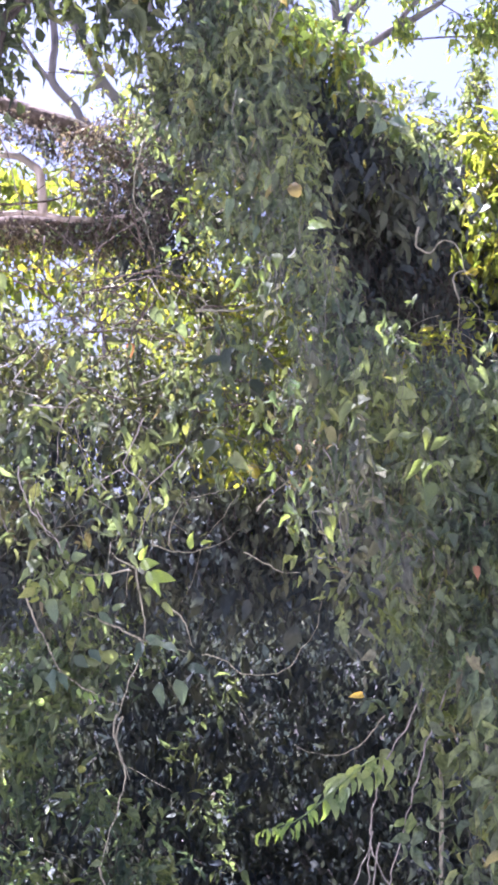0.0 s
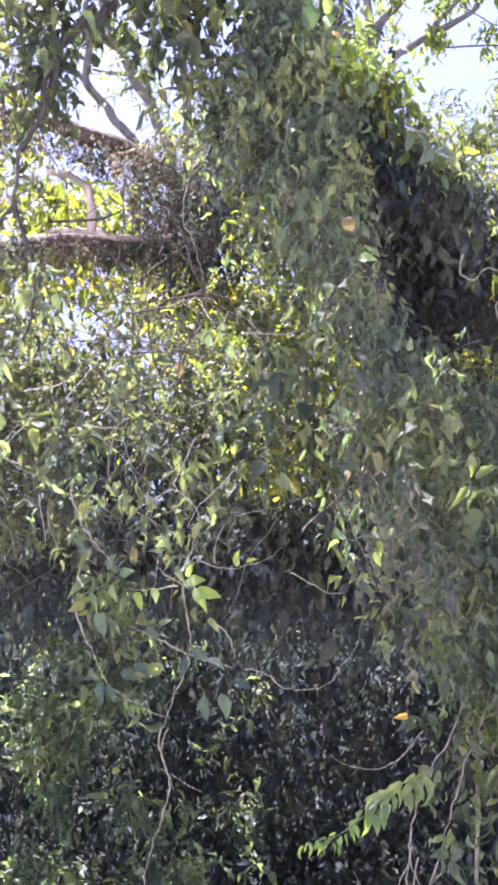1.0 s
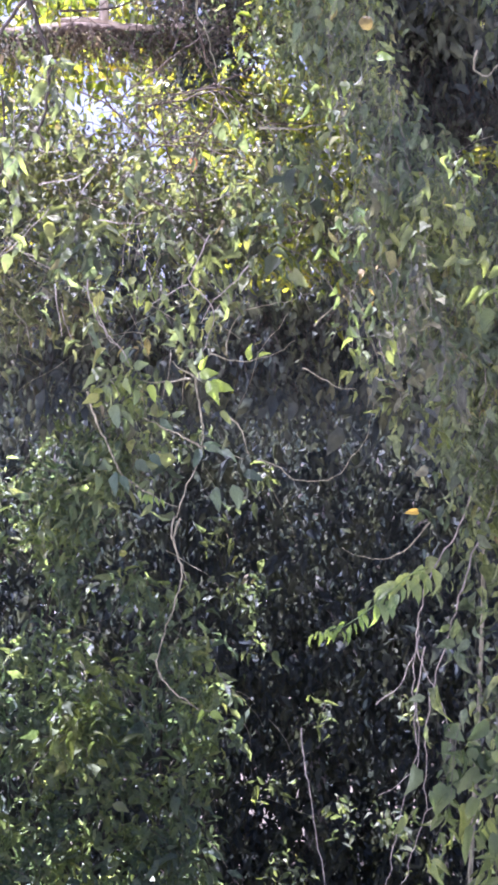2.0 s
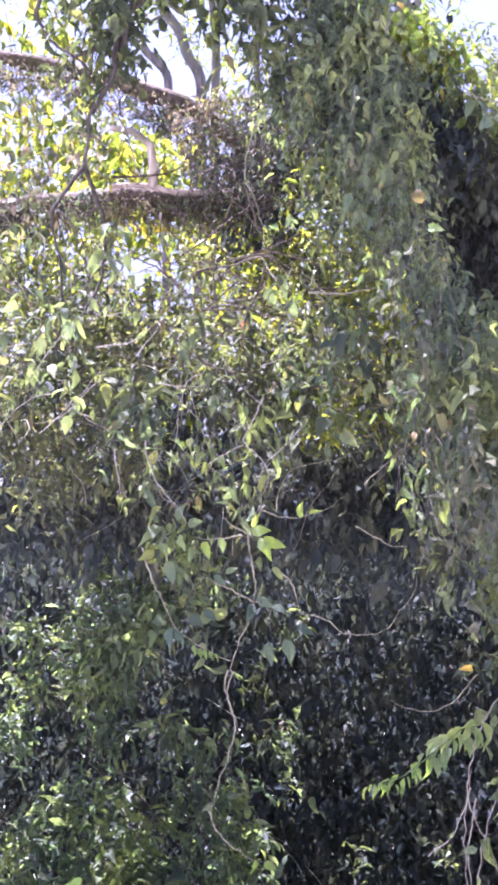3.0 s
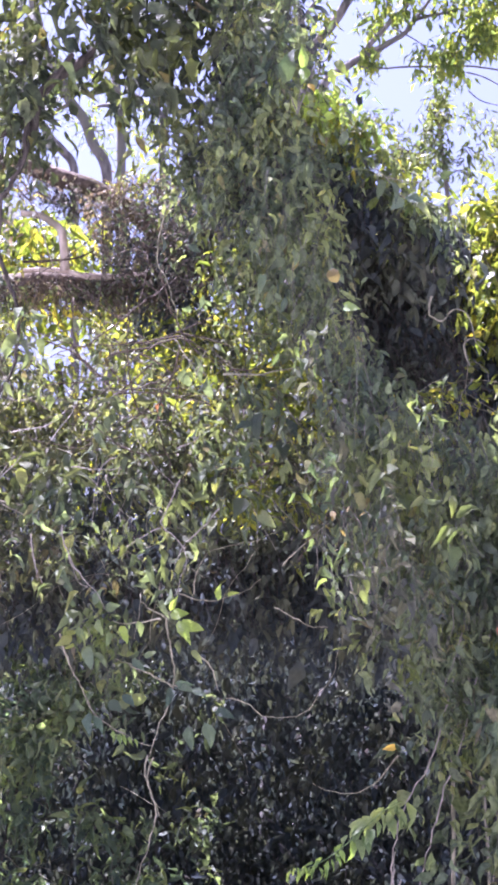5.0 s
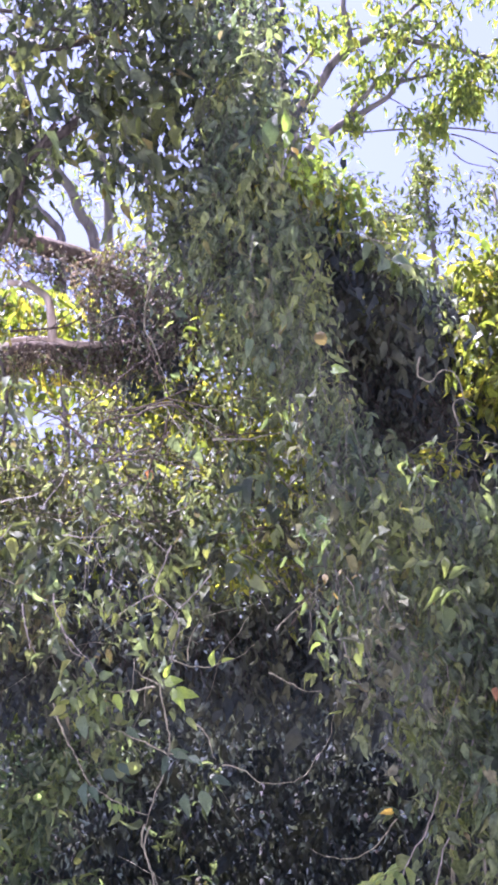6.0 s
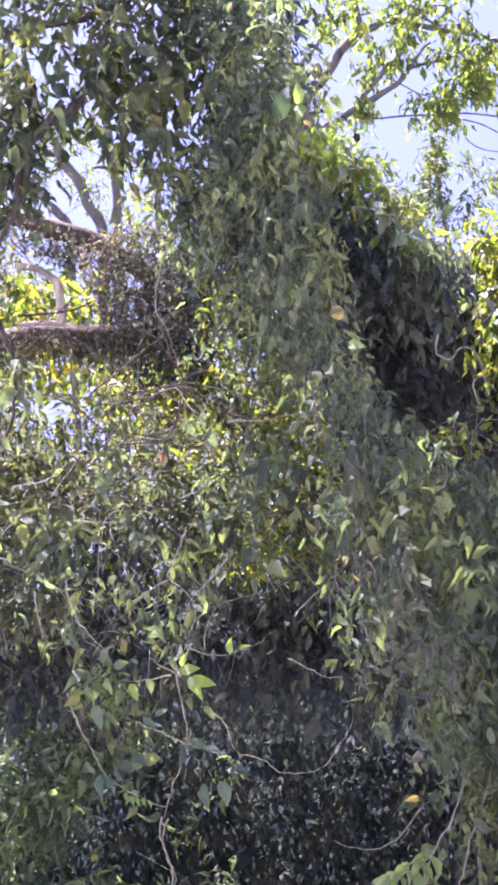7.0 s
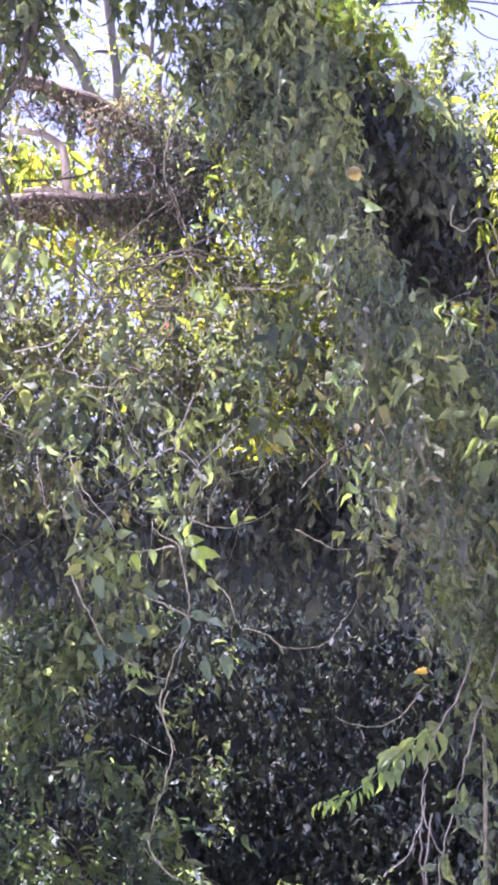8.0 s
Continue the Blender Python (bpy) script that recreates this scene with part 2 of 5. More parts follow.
def leaf_parts(parent, places, tips, normals, sizes, blade, material, rng, name="leaf", fold=1.0):
    """Single leaves as parts: objects that share a few meshes."""
    for n, (p, s) in enumerate(zip(places, sizes)):
        form = int(rng.integers(7))
        key = (blade, material.name, form, fold)
        if key not in LEAF_MESHES:
            shape, faces = BLADES[blade]
            bent = shape * (1.15 - (0.05 + 0.1 * fold) * (form % 3), 1, (0.5 + 0.8 * (form % 3)) * fold) + np.random.default_rng(form).normal(size=shape.shape) * (0.03, 0.025, 0.035)
            LEAF_MESHES[key] = mesh_from(name, bent, faces, material)
        turn = frames_of(tips[n:n + 1], normals[n:n + 1])[0]
        ob = part(name, LEAF_MESHES[key], parent)
        ob.matrix_world = Matrix.Translation(p) @ Matrix(turn.tolist()).to_4x4() @ Matrix.Scale(float(s), 4)


def value_noise(x, z, seed=0):
    xi, zi = np.floor(x).astype(int), np.floor(z).astype(int)
    fx, fz = x - xi, z - zi
    fx, fz = fx * fx * (3 - 2 * fx), fz * fz * (3 - 2 * fz)

    def corner(a, b):
        h = np.sin(a * 127.1 + b * 311.7 + seed * 74.7) * 43758.5453
        return h - np.floor(h)

    return (corner(xi, zi) * (1 - fx) + corner(xi + 1, zi) * fx) * (1 - fz) + (corner(xi, zi + 1) * (1 - fx) + corner(xi + 1, zi + 1) * fx) * fz


def inside(x, z, poly):
    hit = np.zeros(len(x), bool)
    for (ax, az), (bx, bz) in zip(poly, poly[1:] + poly[:1]):
        cross = (az > z) != (bz > z)
        hit ^= cross & (x < (bx - ax) * (z - az) / ((bz - az) or 1e-9) + ax)
    return hit


def roots_in(rng, n, poly, gaps=0.0, grain=2.2, seed=0, bunch=1):
    """n spots (x, z) inside an outline, left out where a slow noise is below gaps; bunch: shoots that spring from nearly one spot."""
    if bunch > 1:
        few = roots_in(rng, n // bunch + 1, poly, gaps, grain, seed)
        return (np.repeat(few, bunch, 0) + rng.normal(size=(len(few) * bunch, 2)) * 0.035)[:n]
    p = np.array(poly)
    lo, hi = p.min(0), p.max(0)
    got = np.zeros((0, 2))
    while len(got) < n:
        q = lo + rng.random((4 * n, 2)) * (hi - lo)
        q = q[inside(q[:, 0], q[:, 1], poly)]
        if gaps:
            q = q[0.65 * value_noise(q[:, 0] * grain, q[:, 1] * grain, seed) + 0.35 * value_noise(q[:, 0] * grain * 2.7, q[:, 1] * grain * 2.7, seed + 5) > gaps]
        got = np.concatenate([got, q])
    return got[:n]


def strands(rng, spots, y, thick, length, step, fall, wander=0.25, relief=0.25, outward=0.4):
    """Shoots that start at the spots, lean out and droop: an array (shoots, nodes, 3) and how many nodes of each are grown."""
    n, k = len(spots), max(2, int(length / step))
    path = np.zeros((n, k, 3))
    x, z = spots.T
    depth = y + relief * (1.3 * value_noise(x * 0.9 + 7, z * 0.9 + 3, 2) + 0.9 * value_noise(x * 2.3, z * 2.3, 8) - 1.1) + rng.random(n) ** 1.6 * thick
    path[:, 0] = np.stack([spots[:, 0], depth, spots[:, 1]], -1)
    way = rng.normal(size=(n, 3)) * (1, 0.6, 0.6) + (0, -outward, 0.2)
    way = unit(unit(way) * (1 - fall) + np.array((0, 0, -fall)))
    for i in range(1, k):
        way = unit(way + rng.normal(size=(n, 3)) * wander + np.array((0, 0, -0.3 * fall)))
        path[:, i] = path[:, i - 1] + way * step * (0.7 + 0.6 * rng.random((n, 1)))
    return path, rng.integers(max(2, int(0.45 * k)), k + 1, n)


def leaves_on(rng, path, grown, size, tip, tip_jitter, normal, normal_jitter, per_node=1, skip=0.1):
    """Places, tips, normals and sizes of leaves along the shoots."""
    n, k, _ = path.shape
    keep = (np.arange(k)[None] < grown[:, None])
    base = np.repeat(path[keep], per_node, 0)
    base = base[rng.random(len(base)) > skip]
    m = len(base)
    tips = unit(np.array(tip) + rng.normal(size=(m, 3)) * tip_jitter)
    normals = unit(np.array(normal) + rng.normal(size=(m, 3)) * normal_jitter)
    sizes = rng.uniform(size[0], size[1], m) * (0.75 + 0.5 * rng.random(m) ** 2)
    places = base + tips * sizes[:, None] * 0.2 + rng.normal(size=(m, 3)) * sizes[:, None] * 0.25
    return places, tips, normals, sizes


def stems_mesh(name, path, grown, radius, material):
    n, k, _ = path.shape
    ring = np.array([(1, 0, 0.3), (-0.5, 0.87, -0.95), (-0.5, -0.87, 0)]) * radius
    taper = np.linspace(1, 0.45, k)[None, :, None, None]
    verts = (path[:, :, None] + ring[None, None] * taper).reshape(-1, 3)
    i, j, s = np.meshgrid(np.arange(n), np.arange(k - 1), np.arange(3), indexing="ij")
    ok = j + 1 < grown[:, None, None]
    i, j, s = i[ok], j[ok], s[ok]
    at, up, nxt = (i * k + j) * 3, (i * k + j + 1) * 3, (s + 1) % 3
    return mesh_from(name, verts, np.stack([at + s, at + nxt, up + nxt, up + s], -1), material)


def smooth_line(points, steps=6):
    """A curve through the points (Catmull-Rom)."""
    p = np.array([points[0]] + list(points) + [points[-1]], float)
    out = []
    for a, b, c, d in zip(p, p[1:], p[2:], p[3:]):
        for t in np.arange(steps) / steps:
            out.append(0.5 * ((2 * b) + (c - a) * t + (2 * a - 5 * b + 4 * c - d) * t * t + (3 * b - a - 3 * c + d) * t ** 3))
    return np.array(out + [p[-1]])


def limb_mesh(name, points, thick, thin, material, sides=10, lumps=0.12, steps=8, seed=0, crook=0.0):
    """A tapered, slightly knobbly round limb along a curve."""
    line = smooth_line(points, steps)
    n = len(line)
    if crook:
        run = np.cumsum(np.r_[0, np.linalg.norm(np.diff(line, axis=0), axis=1)]) / crook
        line = line + crook * 0.22 * np.stack([value_noise(run, 0 * run, 3 + seed + k) - 0.5 + 0.5 * (value_noise(run * 2.7, 0 * run, 13 + seed + k) - 0.5) for k in range(3)], -1)
    along = unit(np.gradient(line, axis=0))
    side = unit(np.cross(along, (0.02, 1, 0.03)))
    third = np.cross(along, side)
    angle = np.arange(sides) / sides * 2 * np.pi
    radius = np.linspace(thick, thin, n)[:, None] * np.ones(sides)
    for f, a in ((3.1, 0.6), (9.0, 0.4)):
        radius = radius * (1 + lumps * a * 2 * (value_noise(np.cumsum(np.r_[0, np.linalg.norm(np.diff(line, axis=0), axis=1)])[:, None] * f + 0 * angle, np.cos(angle)[None] * 1.3 + 0 * line[:, :1] + seed, seed) - 0.5))
    verts = line[:, None] + radius[..., None] * (np.cos(angle)[None, :, None] * side[:, None] + np.sin(angle)[None, :, None] * third[:, None])
    verts = np.concatenate([verts.reshape(-1, 3), line[:1], line[-1:]])
    i, j = np.meshgrid(np.arange(n - 1), np.arange(sides), indexing="ij")
    a, b = (i * sides + j).ravel(), (i * sides + (j + 1) % sides).ravel()
    quads = np.stack([a, b, b + sides, a + sides], -1)
    j = np.arange(sides)
    caps = np.concatenate([np.stack([(j + 1) % sides, j, 0 * j + n * sides], -1), np.stack([(n - 1) * sides + j, (n - 1) * sides + (j + 1) % sides, 0 * j + n * sides + 1], -1)])
    return mesh_from(name, verts, np.concatenate([split_quads(quads), caps]), material)


def leafy(parent, rng, spots, y, thick, length, step, fall, size, blade, material, tip, normal, name="foliage", jitter=(0.5, 0.6), per_node=1,
          relief=0.25, outward=0.4, stem=0.0025, stem_material=None, singles=0, skip=0.1, wander=0.25, mixed=0.6):
    """A mass of leafy shoots under a thing; of the foremost leaves, singles are parts of their own."""
    path, grown = strands(rng, spots, y, thick, length, step, fall, wander, relief, outward)
    places, tips, normals, sizes = leaves_on(rng, path, grown, size, tip, jitter[0], normal, jitter[1], per_node, skip)
    curl = 0.3 + 3.6 * rng.random(len(places)) ** 1.1
    form = rng.random(len(places)) < mixed
    rank = np.argsort(np.argsort(places[:, 1]))
    for other, mine in (("lance" if blade in ("heart", "oval") else "oval" if blade == "lance" else blade, form), (blade, ~form)):
        rest = mine & (rank >= singles)
        front = mine & (rank < singles)
        if rest.any():
            part(name, blades_mesh(name, places[rest], tips[rest], normals[rest], sizes[rest], other, material, curl[rest]), parent, kind="stuff")
        leaf_parts(parent, places[front], tips[front], normals[front], sizes[front], other, material, rng, fold=2.0)
    if stem:
        part("stem_growth", stems_mesh("stem_growth", path, grown, stem, stem_material or STEM), parent, kind="stuff")


# ---- the ground ----
def build_ground():
    """One sheet out to the horizon, finer and uneven near the thicket."""
    edge = np.concatenate([[-900, -300, -120, -60, -30], np.linspace(-16, 16, 65), [30, 60, 120, 300, 900]])
    xs, ys = edge, np.concatenate([[-900, -300, -120, -60, -30], np.linspace(-12, 40, 90), [60, 120, 300, 900]])
    gx, gy = np.meshgrid(xs, ys, indexing="ij")
    near = np.clip(1 - np.hypot(gx, gy - 14) / 60, 0, 1)
    gz = 0.16 * near * (value_noise(gx * 0.8, gy * 0.8, 4) - 0.5) + 0.06 * near * (value_noise(gx * 3, gy * 3, 6) - 0.5) - 0.1 - 0.6 * np.clip((gy - 4) / 4, 0, 1) - 1.2 * np.clip((gy - 10) / 4, 0, 1)
    verts = np.stack([gx, gy, gz], -1).reshape(-1, 3)
    i, j = np.meshgrid(np.arange(len(xs) - 1), np.arange(len(ys) - 1), indexing="ij")
    a = (i * len(ys) + j).ravel()
    faces = np.stack([a, a + len(ys), a + len(ys) + 1, a + 1], -1)
    ob = new("ground", mesh_from("ground", verts, faces, BOUNCE_SOIL))
    tagged(ob, "ground under and before the thicket, made pale to bounce light", "ground", kind="structure")


build_ground()


def shade_litter():
    """A thin uneven sheet added to darken the ground under the growth."""
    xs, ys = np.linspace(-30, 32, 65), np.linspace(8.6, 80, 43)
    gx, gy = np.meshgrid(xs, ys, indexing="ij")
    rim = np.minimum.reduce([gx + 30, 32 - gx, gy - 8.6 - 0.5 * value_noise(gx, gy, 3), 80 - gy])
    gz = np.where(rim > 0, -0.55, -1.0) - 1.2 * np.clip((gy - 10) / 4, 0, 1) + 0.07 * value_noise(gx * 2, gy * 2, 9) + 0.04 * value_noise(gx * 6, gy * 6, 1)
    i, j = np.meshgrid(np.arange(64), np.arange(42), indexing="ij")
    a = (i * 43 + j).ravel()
    ob = new("shade_litter", mesh_from("shade_litter", np.stack([gx, gy, gz], -1).reshape(-1, 3), np.stack([a, a + 43, a + 44, a + 1], -1), SHADE_LITTER))
    tagged(ob, "dark brown sheet on the ground, standing in for shade under the thicket", "leaf litter", kind="structure")


shade_litter()


# ---- trees, from the far ones forward ----
def crown(parent, seed, n, poly, y, thick, size, material, blade="lance", gaps=0.4, grain=0.8, length=0.9, step=0.14, fall=0.35, skip=0.1):
    rng = np.random.default_rng(seed)
    leafy(parent, rng, roots_in(rng, n, poly, gaps, grain, seed), y, thick, length, step, fall, size, blade, material,
          (0, 0, -0.8), (0, -0.3, 0.6), name="crown", jitter=(0.6, 0.7), stem=0.006, stem_material=TWIG, skip=skip, mixed=0.0)


def spreading_tree():
    tree = thing("spreading_tree", (1.7, 25.3, -0.6), "tall tree with grey forking limbs and sparse pale green leaves", "tree")
    part("trunk", limb_mesh("trunk", [(1.7, 25.3, -2.15), (1.80, 25.14, 4.61), (2.08, 25.14, 8.41), (2.04, 25.00, 9.40), (2.00, 25.00, 9.92)], 0.165, 0.05, GREY_BARK), tree)
    def limb(line, thick, thin):
        part("limb", limb_mesh("limb", line, thick, thin, GREY_BARK, sides=8), tree)

    limb([(1.97, 25.00, 8.95), (2.23, 25.00, 9.58), (2.42, 25.00, 9.73), (2.60, 25.00, 9.86), (2.77, 25.00, 9.95), (2.98, 25.00, 10.08), (3.11, 25.00, 10.17), (3.21, 25.00, 10.31), (3.34, 25.00, 10.36), (3.68, 25.00, 10.44)], 0.053, 0.016)
    limb([(2.60, 25.00, 9.85), (2.73, 25.00, 10.04), (2.87, 25.00, 10.20), (2.99, 25.00, 10.35), (3.12, 25.00, 10.47), (3.22, 25.00, 10.66), (3.29, 25.00, 10.83)], 0.035, 0.016)
    limb([(3.19, 25.00, 10.29), (3.32, 25.00, 10.46), (3.38, 25.00, 10.55), (3.47, 25.00, 10.62)], 0.024, 0.010)
    limb([(2.04, 25.00, 9.78), (2.09, 25.00, 9.98), (2.17, 25.00, 10.10), (2.27, 25.00, 10.20), (2.38, 25.00, 10.36), (2.46, 25.00, 10.50), (2.56, 25.00, 10.63), (2.68, 25.00, 10.72), (2.85, 25.00, 10.81), (3.00, 25.00, 10.90)], 0.056, 0.042)
    limb([(2.94, 25.00, 10.90), (3.31, 25.00, 10.83), (3.56, 25.00, 10.77), (3.88, 25.00, 10.72), (4.20, 25.00, 10.64), (4.62, 25.00, 10.53)], 0.039, 0.021)
    limb([(2.67, 25.00, 10.71), (2.69, 25.00, 10.86), (2.67, 25.00, 10.99), (2.62, 25.00, 11.22), (2.66, 25.00, 11.48)], 0.039, 0.028)
    limb([(3.00, 25.00, 10.90), (3.26, 25.00, 11.07), (3.45, 25.00, 11.25), (3.72, 25.00, 11.48)], 0.032, 0.021)
    limb([(1.99, 25.00, 10.30), (2.09, 25.00, 10.47), (2.18, 25.00, 10.55), (2.29, 25.00, 10.72), (2.41, 25.00, 10.86), (2.60, 25.00, 10.92), (2.82, 25.00, 10.97)], 0.028, 0.011)
    limb([(2.41, 25.00, 10.85), (2.36, 25.00, 11.02), (2.33, 25.00, 11.22)], 0.021, 0.014)
    limb([(1.99, 25.00, 9.85), (1.98, 25.00, 10.10), (1.93, 25.00, 10.37), (1.89, 25.00, 10.47), (1.75, 25.00, 10.53), (1.56, 25.00, 10.63), (1.44, 25.00, 10.77), (1.20, 25.00, 10.90)], 0.049, 0.035)
    limb([(1.89, 25.00, 10.50), (1.91, 25.00, 10.76), (1.95, 25.00, 11.02), (1.92, 25.00, 11.35)], 0.032, 0.021)
    limb([(1.64, 25.00, 11.29), (1.69, 25.00, 10.83), (1.72, 25.00, 10.66), (1.81, 25.00, 10.66), (1.91, 25.00, 10.71)], 0.018, 0.011)
    limb([(3.26, 25.00, 11.05), (3.44, 25.00, 10.89), (3.62, 25.00, 10.77)], 0.021, 0.014)
    limb([(3.58, 25.00, 10.89), (3.67, 25.00, 11.03), (3.51, 25.00, 11.05)], 0.016, 0.009)
    limb([(2.09, 25.00, 9.97), (2.12, 25.00, 9.82), (2.24, 25.00, 9.84), (2.29, 25.00, 10.01), (2.35, 25.00, 10.12)], 0.011, 0.005)
    limb([(2.60, 25.00, 9.77), (2.79, 25.00, 9.75), (3.17, 25.00, 9.78), (3.54, 25.00, 9.79), (3.85, 25.00, 9.80), (4.18, 25.00, 9.76), (4.60, 25.00, 9.71)], 0.012, 0.010)
    limb([(2.96, 25.00, 10.23), (3.17, 25.00, 10.12), (3.33, 25.00, 10.03), (3.55, 25.00, 9.97), (3.67, 25.00, 9.91)], 0.010, 0.004)
    limb([(3.79, 25.00, 9.73), (3.98, 25.00, 9.68), (4.22, 25.00, 9.55), (4.46, 25.00, 9.39)], 0.010, 0.007)
    limb([(3.81, 25.00, 9.52), (3.97, 25.00, 9.40), (4.27, 25.00, 9.34)], 0.009, 0.005)
    limb([(3.99, 25.00, 10.36), (4.11, 25.00, 10.27), (4.30, 25.00, 10.20)], 0.014, 0.009)
    def sprays(seed, n, poly, gaps):
        rng = np.random.default_rng(seed)
        leafy(tree, rng, roots_in(rng, n, poly, gaps, 1.2, seed), 24.6, 0.9, 0.36, 0.07, 0.35, (0.09, 0.155), "lance", TREE_LEAF,
              (0, 0, -0.9), (0, -0.5, 0.5), name="crown", jitter=(0.45, 0.6), stem=0.005, stem_material=TWIG, mixed=0.5, per_node=3, skip=0.2)

    sprays(11, 32, [(2.56, 10.70), (3.06, 10.83), (3.25, 10.69), (3.18, 10.36), (2.68, 10.27)], 0.25)
    sprays(12, 66, [(3.00, 10.96), (4.63, 10.69), (4.62, 10.42), (3.56, 10.53), (3.06, 10.69)], 0.25)
    sprays(13, 76, [(3.62, 10.49), (4.62, 10.49), (4.60, 9.78), (3.67, 9.84)], 0.28)
    sprays(14, 28, [(3.17, 10.04), (3.67, 10.04), (3.72, 9.75), (3.19, 9.75)], 0.1)
    sprays(15, 13, [(2.61, 10.04), (2.83, 10.01), (2.82, 9.82), (2.60, 9.82)], 0.0)
    sprays(16, 22, [(1.45, 11.35), (2.20, 11.35), (2.19, 10.70), (1.44, 10.77)], 0.38)
    sprays(17, 12, [(2.09, 10.47), (2.26, 10.47), (2.25, 10.23), (2.10, 10.23)], 0.0)
    sprays(18, 20, [(2.08, 11.35), (2.71, 11.35), (2.63, 10.89), (2.19, 10.70)], 0.36)
    sprays(19, 66, [(2.84, 11.61), (4.67, 11.61), (4.63, 10.82), (3.07, 10.96)], 0.3)
    sprays(20, 14, [(1.38, 10.57), (1.93, 10.43), (1.99, 9.79), (1.36, 9.92)], 0.3)


spreading_tree()


def distant_tree(at, label, top, foliage, seed):
    tree = thing("distant_tree", (at[0], at[1], 0), label, "tree", group="distant trees")
    part("trunk", limb_mesh("trunk", [(at[0], at[1], -2.15), (at[0] + 0.2, at[1], 4), top], 0.07, 0.02, GREY_BARK, sides=8), tree)
    for i, (n, poly, gaps) in enumerate(foliage):
        crown(tree, seed + i, n, poly, at[1] - 0.4, 0.8, (0.08, 0.14), DISTANT_LEAF, gaps=gaps, grain=2.6, length=0.26, step=0.04)


distant_tree((3.9, 26), "distant tree with upright tufts of grey-green leaves", (3.59, 26.00, 9.56),
             [(80, [(3.46, 9.56), (3.52, 9.86), (3.73, 9.90), (3.74, 9.73), (3.64, 9.23), (3.41, 9.15)], 0.15), (70, [(3.02, 9.48), (3.21, 9.72), (3.41, 9.62), (3.54, 9.16), (3.54, 8.82), (3.02, 8.81)], 0.42), (140, [(3.02, 9.14), (4.27, 9.18), (4.77, 9.26), (4.77, 8.79), (3.02, 8.74)], 0.3), (14, [(2.69, 9.53), (3.02, 9.61), (3.08, 9.41), (2.76, 9.37)], 0.2)], 30)
distant_tree((5.2, 27), "distant tree with a ragged grey-green crown", (4.53, 27.00, 9.75),
             [(75, [(4.19, 9.91), (4.41, 9.99), (5.07, 10.18), (5.07, 9.49), (4.26, 9.60)], 0.3), (10, [(4.02, 9.94), (4.16, 9.98), (4.12, 9.81), (4.02, 9.80)], 0.0)], 40)


def slender_tree(foot, label, line, a, b, twigs, foliage, seed):
    tree = thing("slender_tree", (foot[0], foot[1], 0), label, "tree", group="slender trees behind the thicket")
    part("trunk", limb_mesh("trunk", [tuple(np.array((*foot, -2.15)) * (1 - k) + np.array(line[0]) * k) for k in np.arange(0, 0.99, 0.05)] + line, a, b, GREY_BARK, sides=9, steps=4), tree)
    for twig in twigs:
        part("twig", limb_mesh("twig", twig, 0.035, 0.015, GREY_BARK, sides=6), tree)
    for i, (n, poly) in enumerate(foliage):
        crown(tree, seed + i, n, poly, foot[1] - 0.5, 1.0, (0.06, 0.13), TREE_LEAF, gaps=0.35, grain=1.4, length=0.6, step=0.07)


slender_tree((-0.30, 27), "slender grey-barked tree with a crooked stem", [(-0.60, 27.00, 9.10), (-0.74, 27.00, 9.31), (-0.88, 27.00, 9.45), (-0.96, 27.00, 9.59), (-1.21, 27.00, 9.87), (-1.22, 27.00, 10.12), (-1.20, 27.00, 10.33), (-1.22, 27.00, 10.57), (-1.27, 27.00, 10.88)], 0.07, 0.045,
             [[(-1.20, 27.00, 9.86), (-1.37, 27.00, 10.06), (-1.64, 27.00, 10.47)]], [(10, [(-1.11, 9.93), (-0.85, 10.00), (-0.58, 9.59), (-0.71, 9.46), (-0.97, 9.69)]), (12, [(-1.85, 10.81), (-1.45, 10.67), (-1.51, 10.33), (-1.84, 10.40)])], 50)
slender_tree((0.05, 28), "slender grey-barked tree leaning to one side", [(-0.25, 28.00, 9.40), (-0.42, 28.00, 9.69), (-0.52, 28.00, 9.97), (-0.70, 28.00, 10.22), (-0.79, 28.00, 10.43), (-0.89, 28.00, 10.61), (-1.00, 28.00, 10.82), (-1.11, 28.00, 11.17), (-1.21, 28.00, 11.60)], 0.085, 0.06,
             [[(-1.00, 28.00, 10.82), (-1.14, 28.00, 10.99), (-1.25, 28.00, 11.21)], [(-0.79, 28.00, 10.33), (-1.06, 28.00, 10.34), (-1.23, 28.00, 10.38)], [(-0.72, 28.00, 10.18), (-0.85, 28.00, 10.11), (-0.88, 28.00, 10.04)]],
             [(14, [(-0.50, 10.00), (-0.19, 9.97), (-0.23, 9.76), (-0.46, 9.79)]), (18, [(-0.91, 10.75), (-0.43, 10.75), (-0.40, 10.11), (-0.71, 10.39)]), (12, [(-0.62, 10.43), (-0.41, 10.40), (-0.48, 10.05), (-0.61, 10.12)]), (16, [(-1.27, 10.82), (-1.00, 10.75), (-0.93, 10.54), (-1.20, 10.53)])], 60)
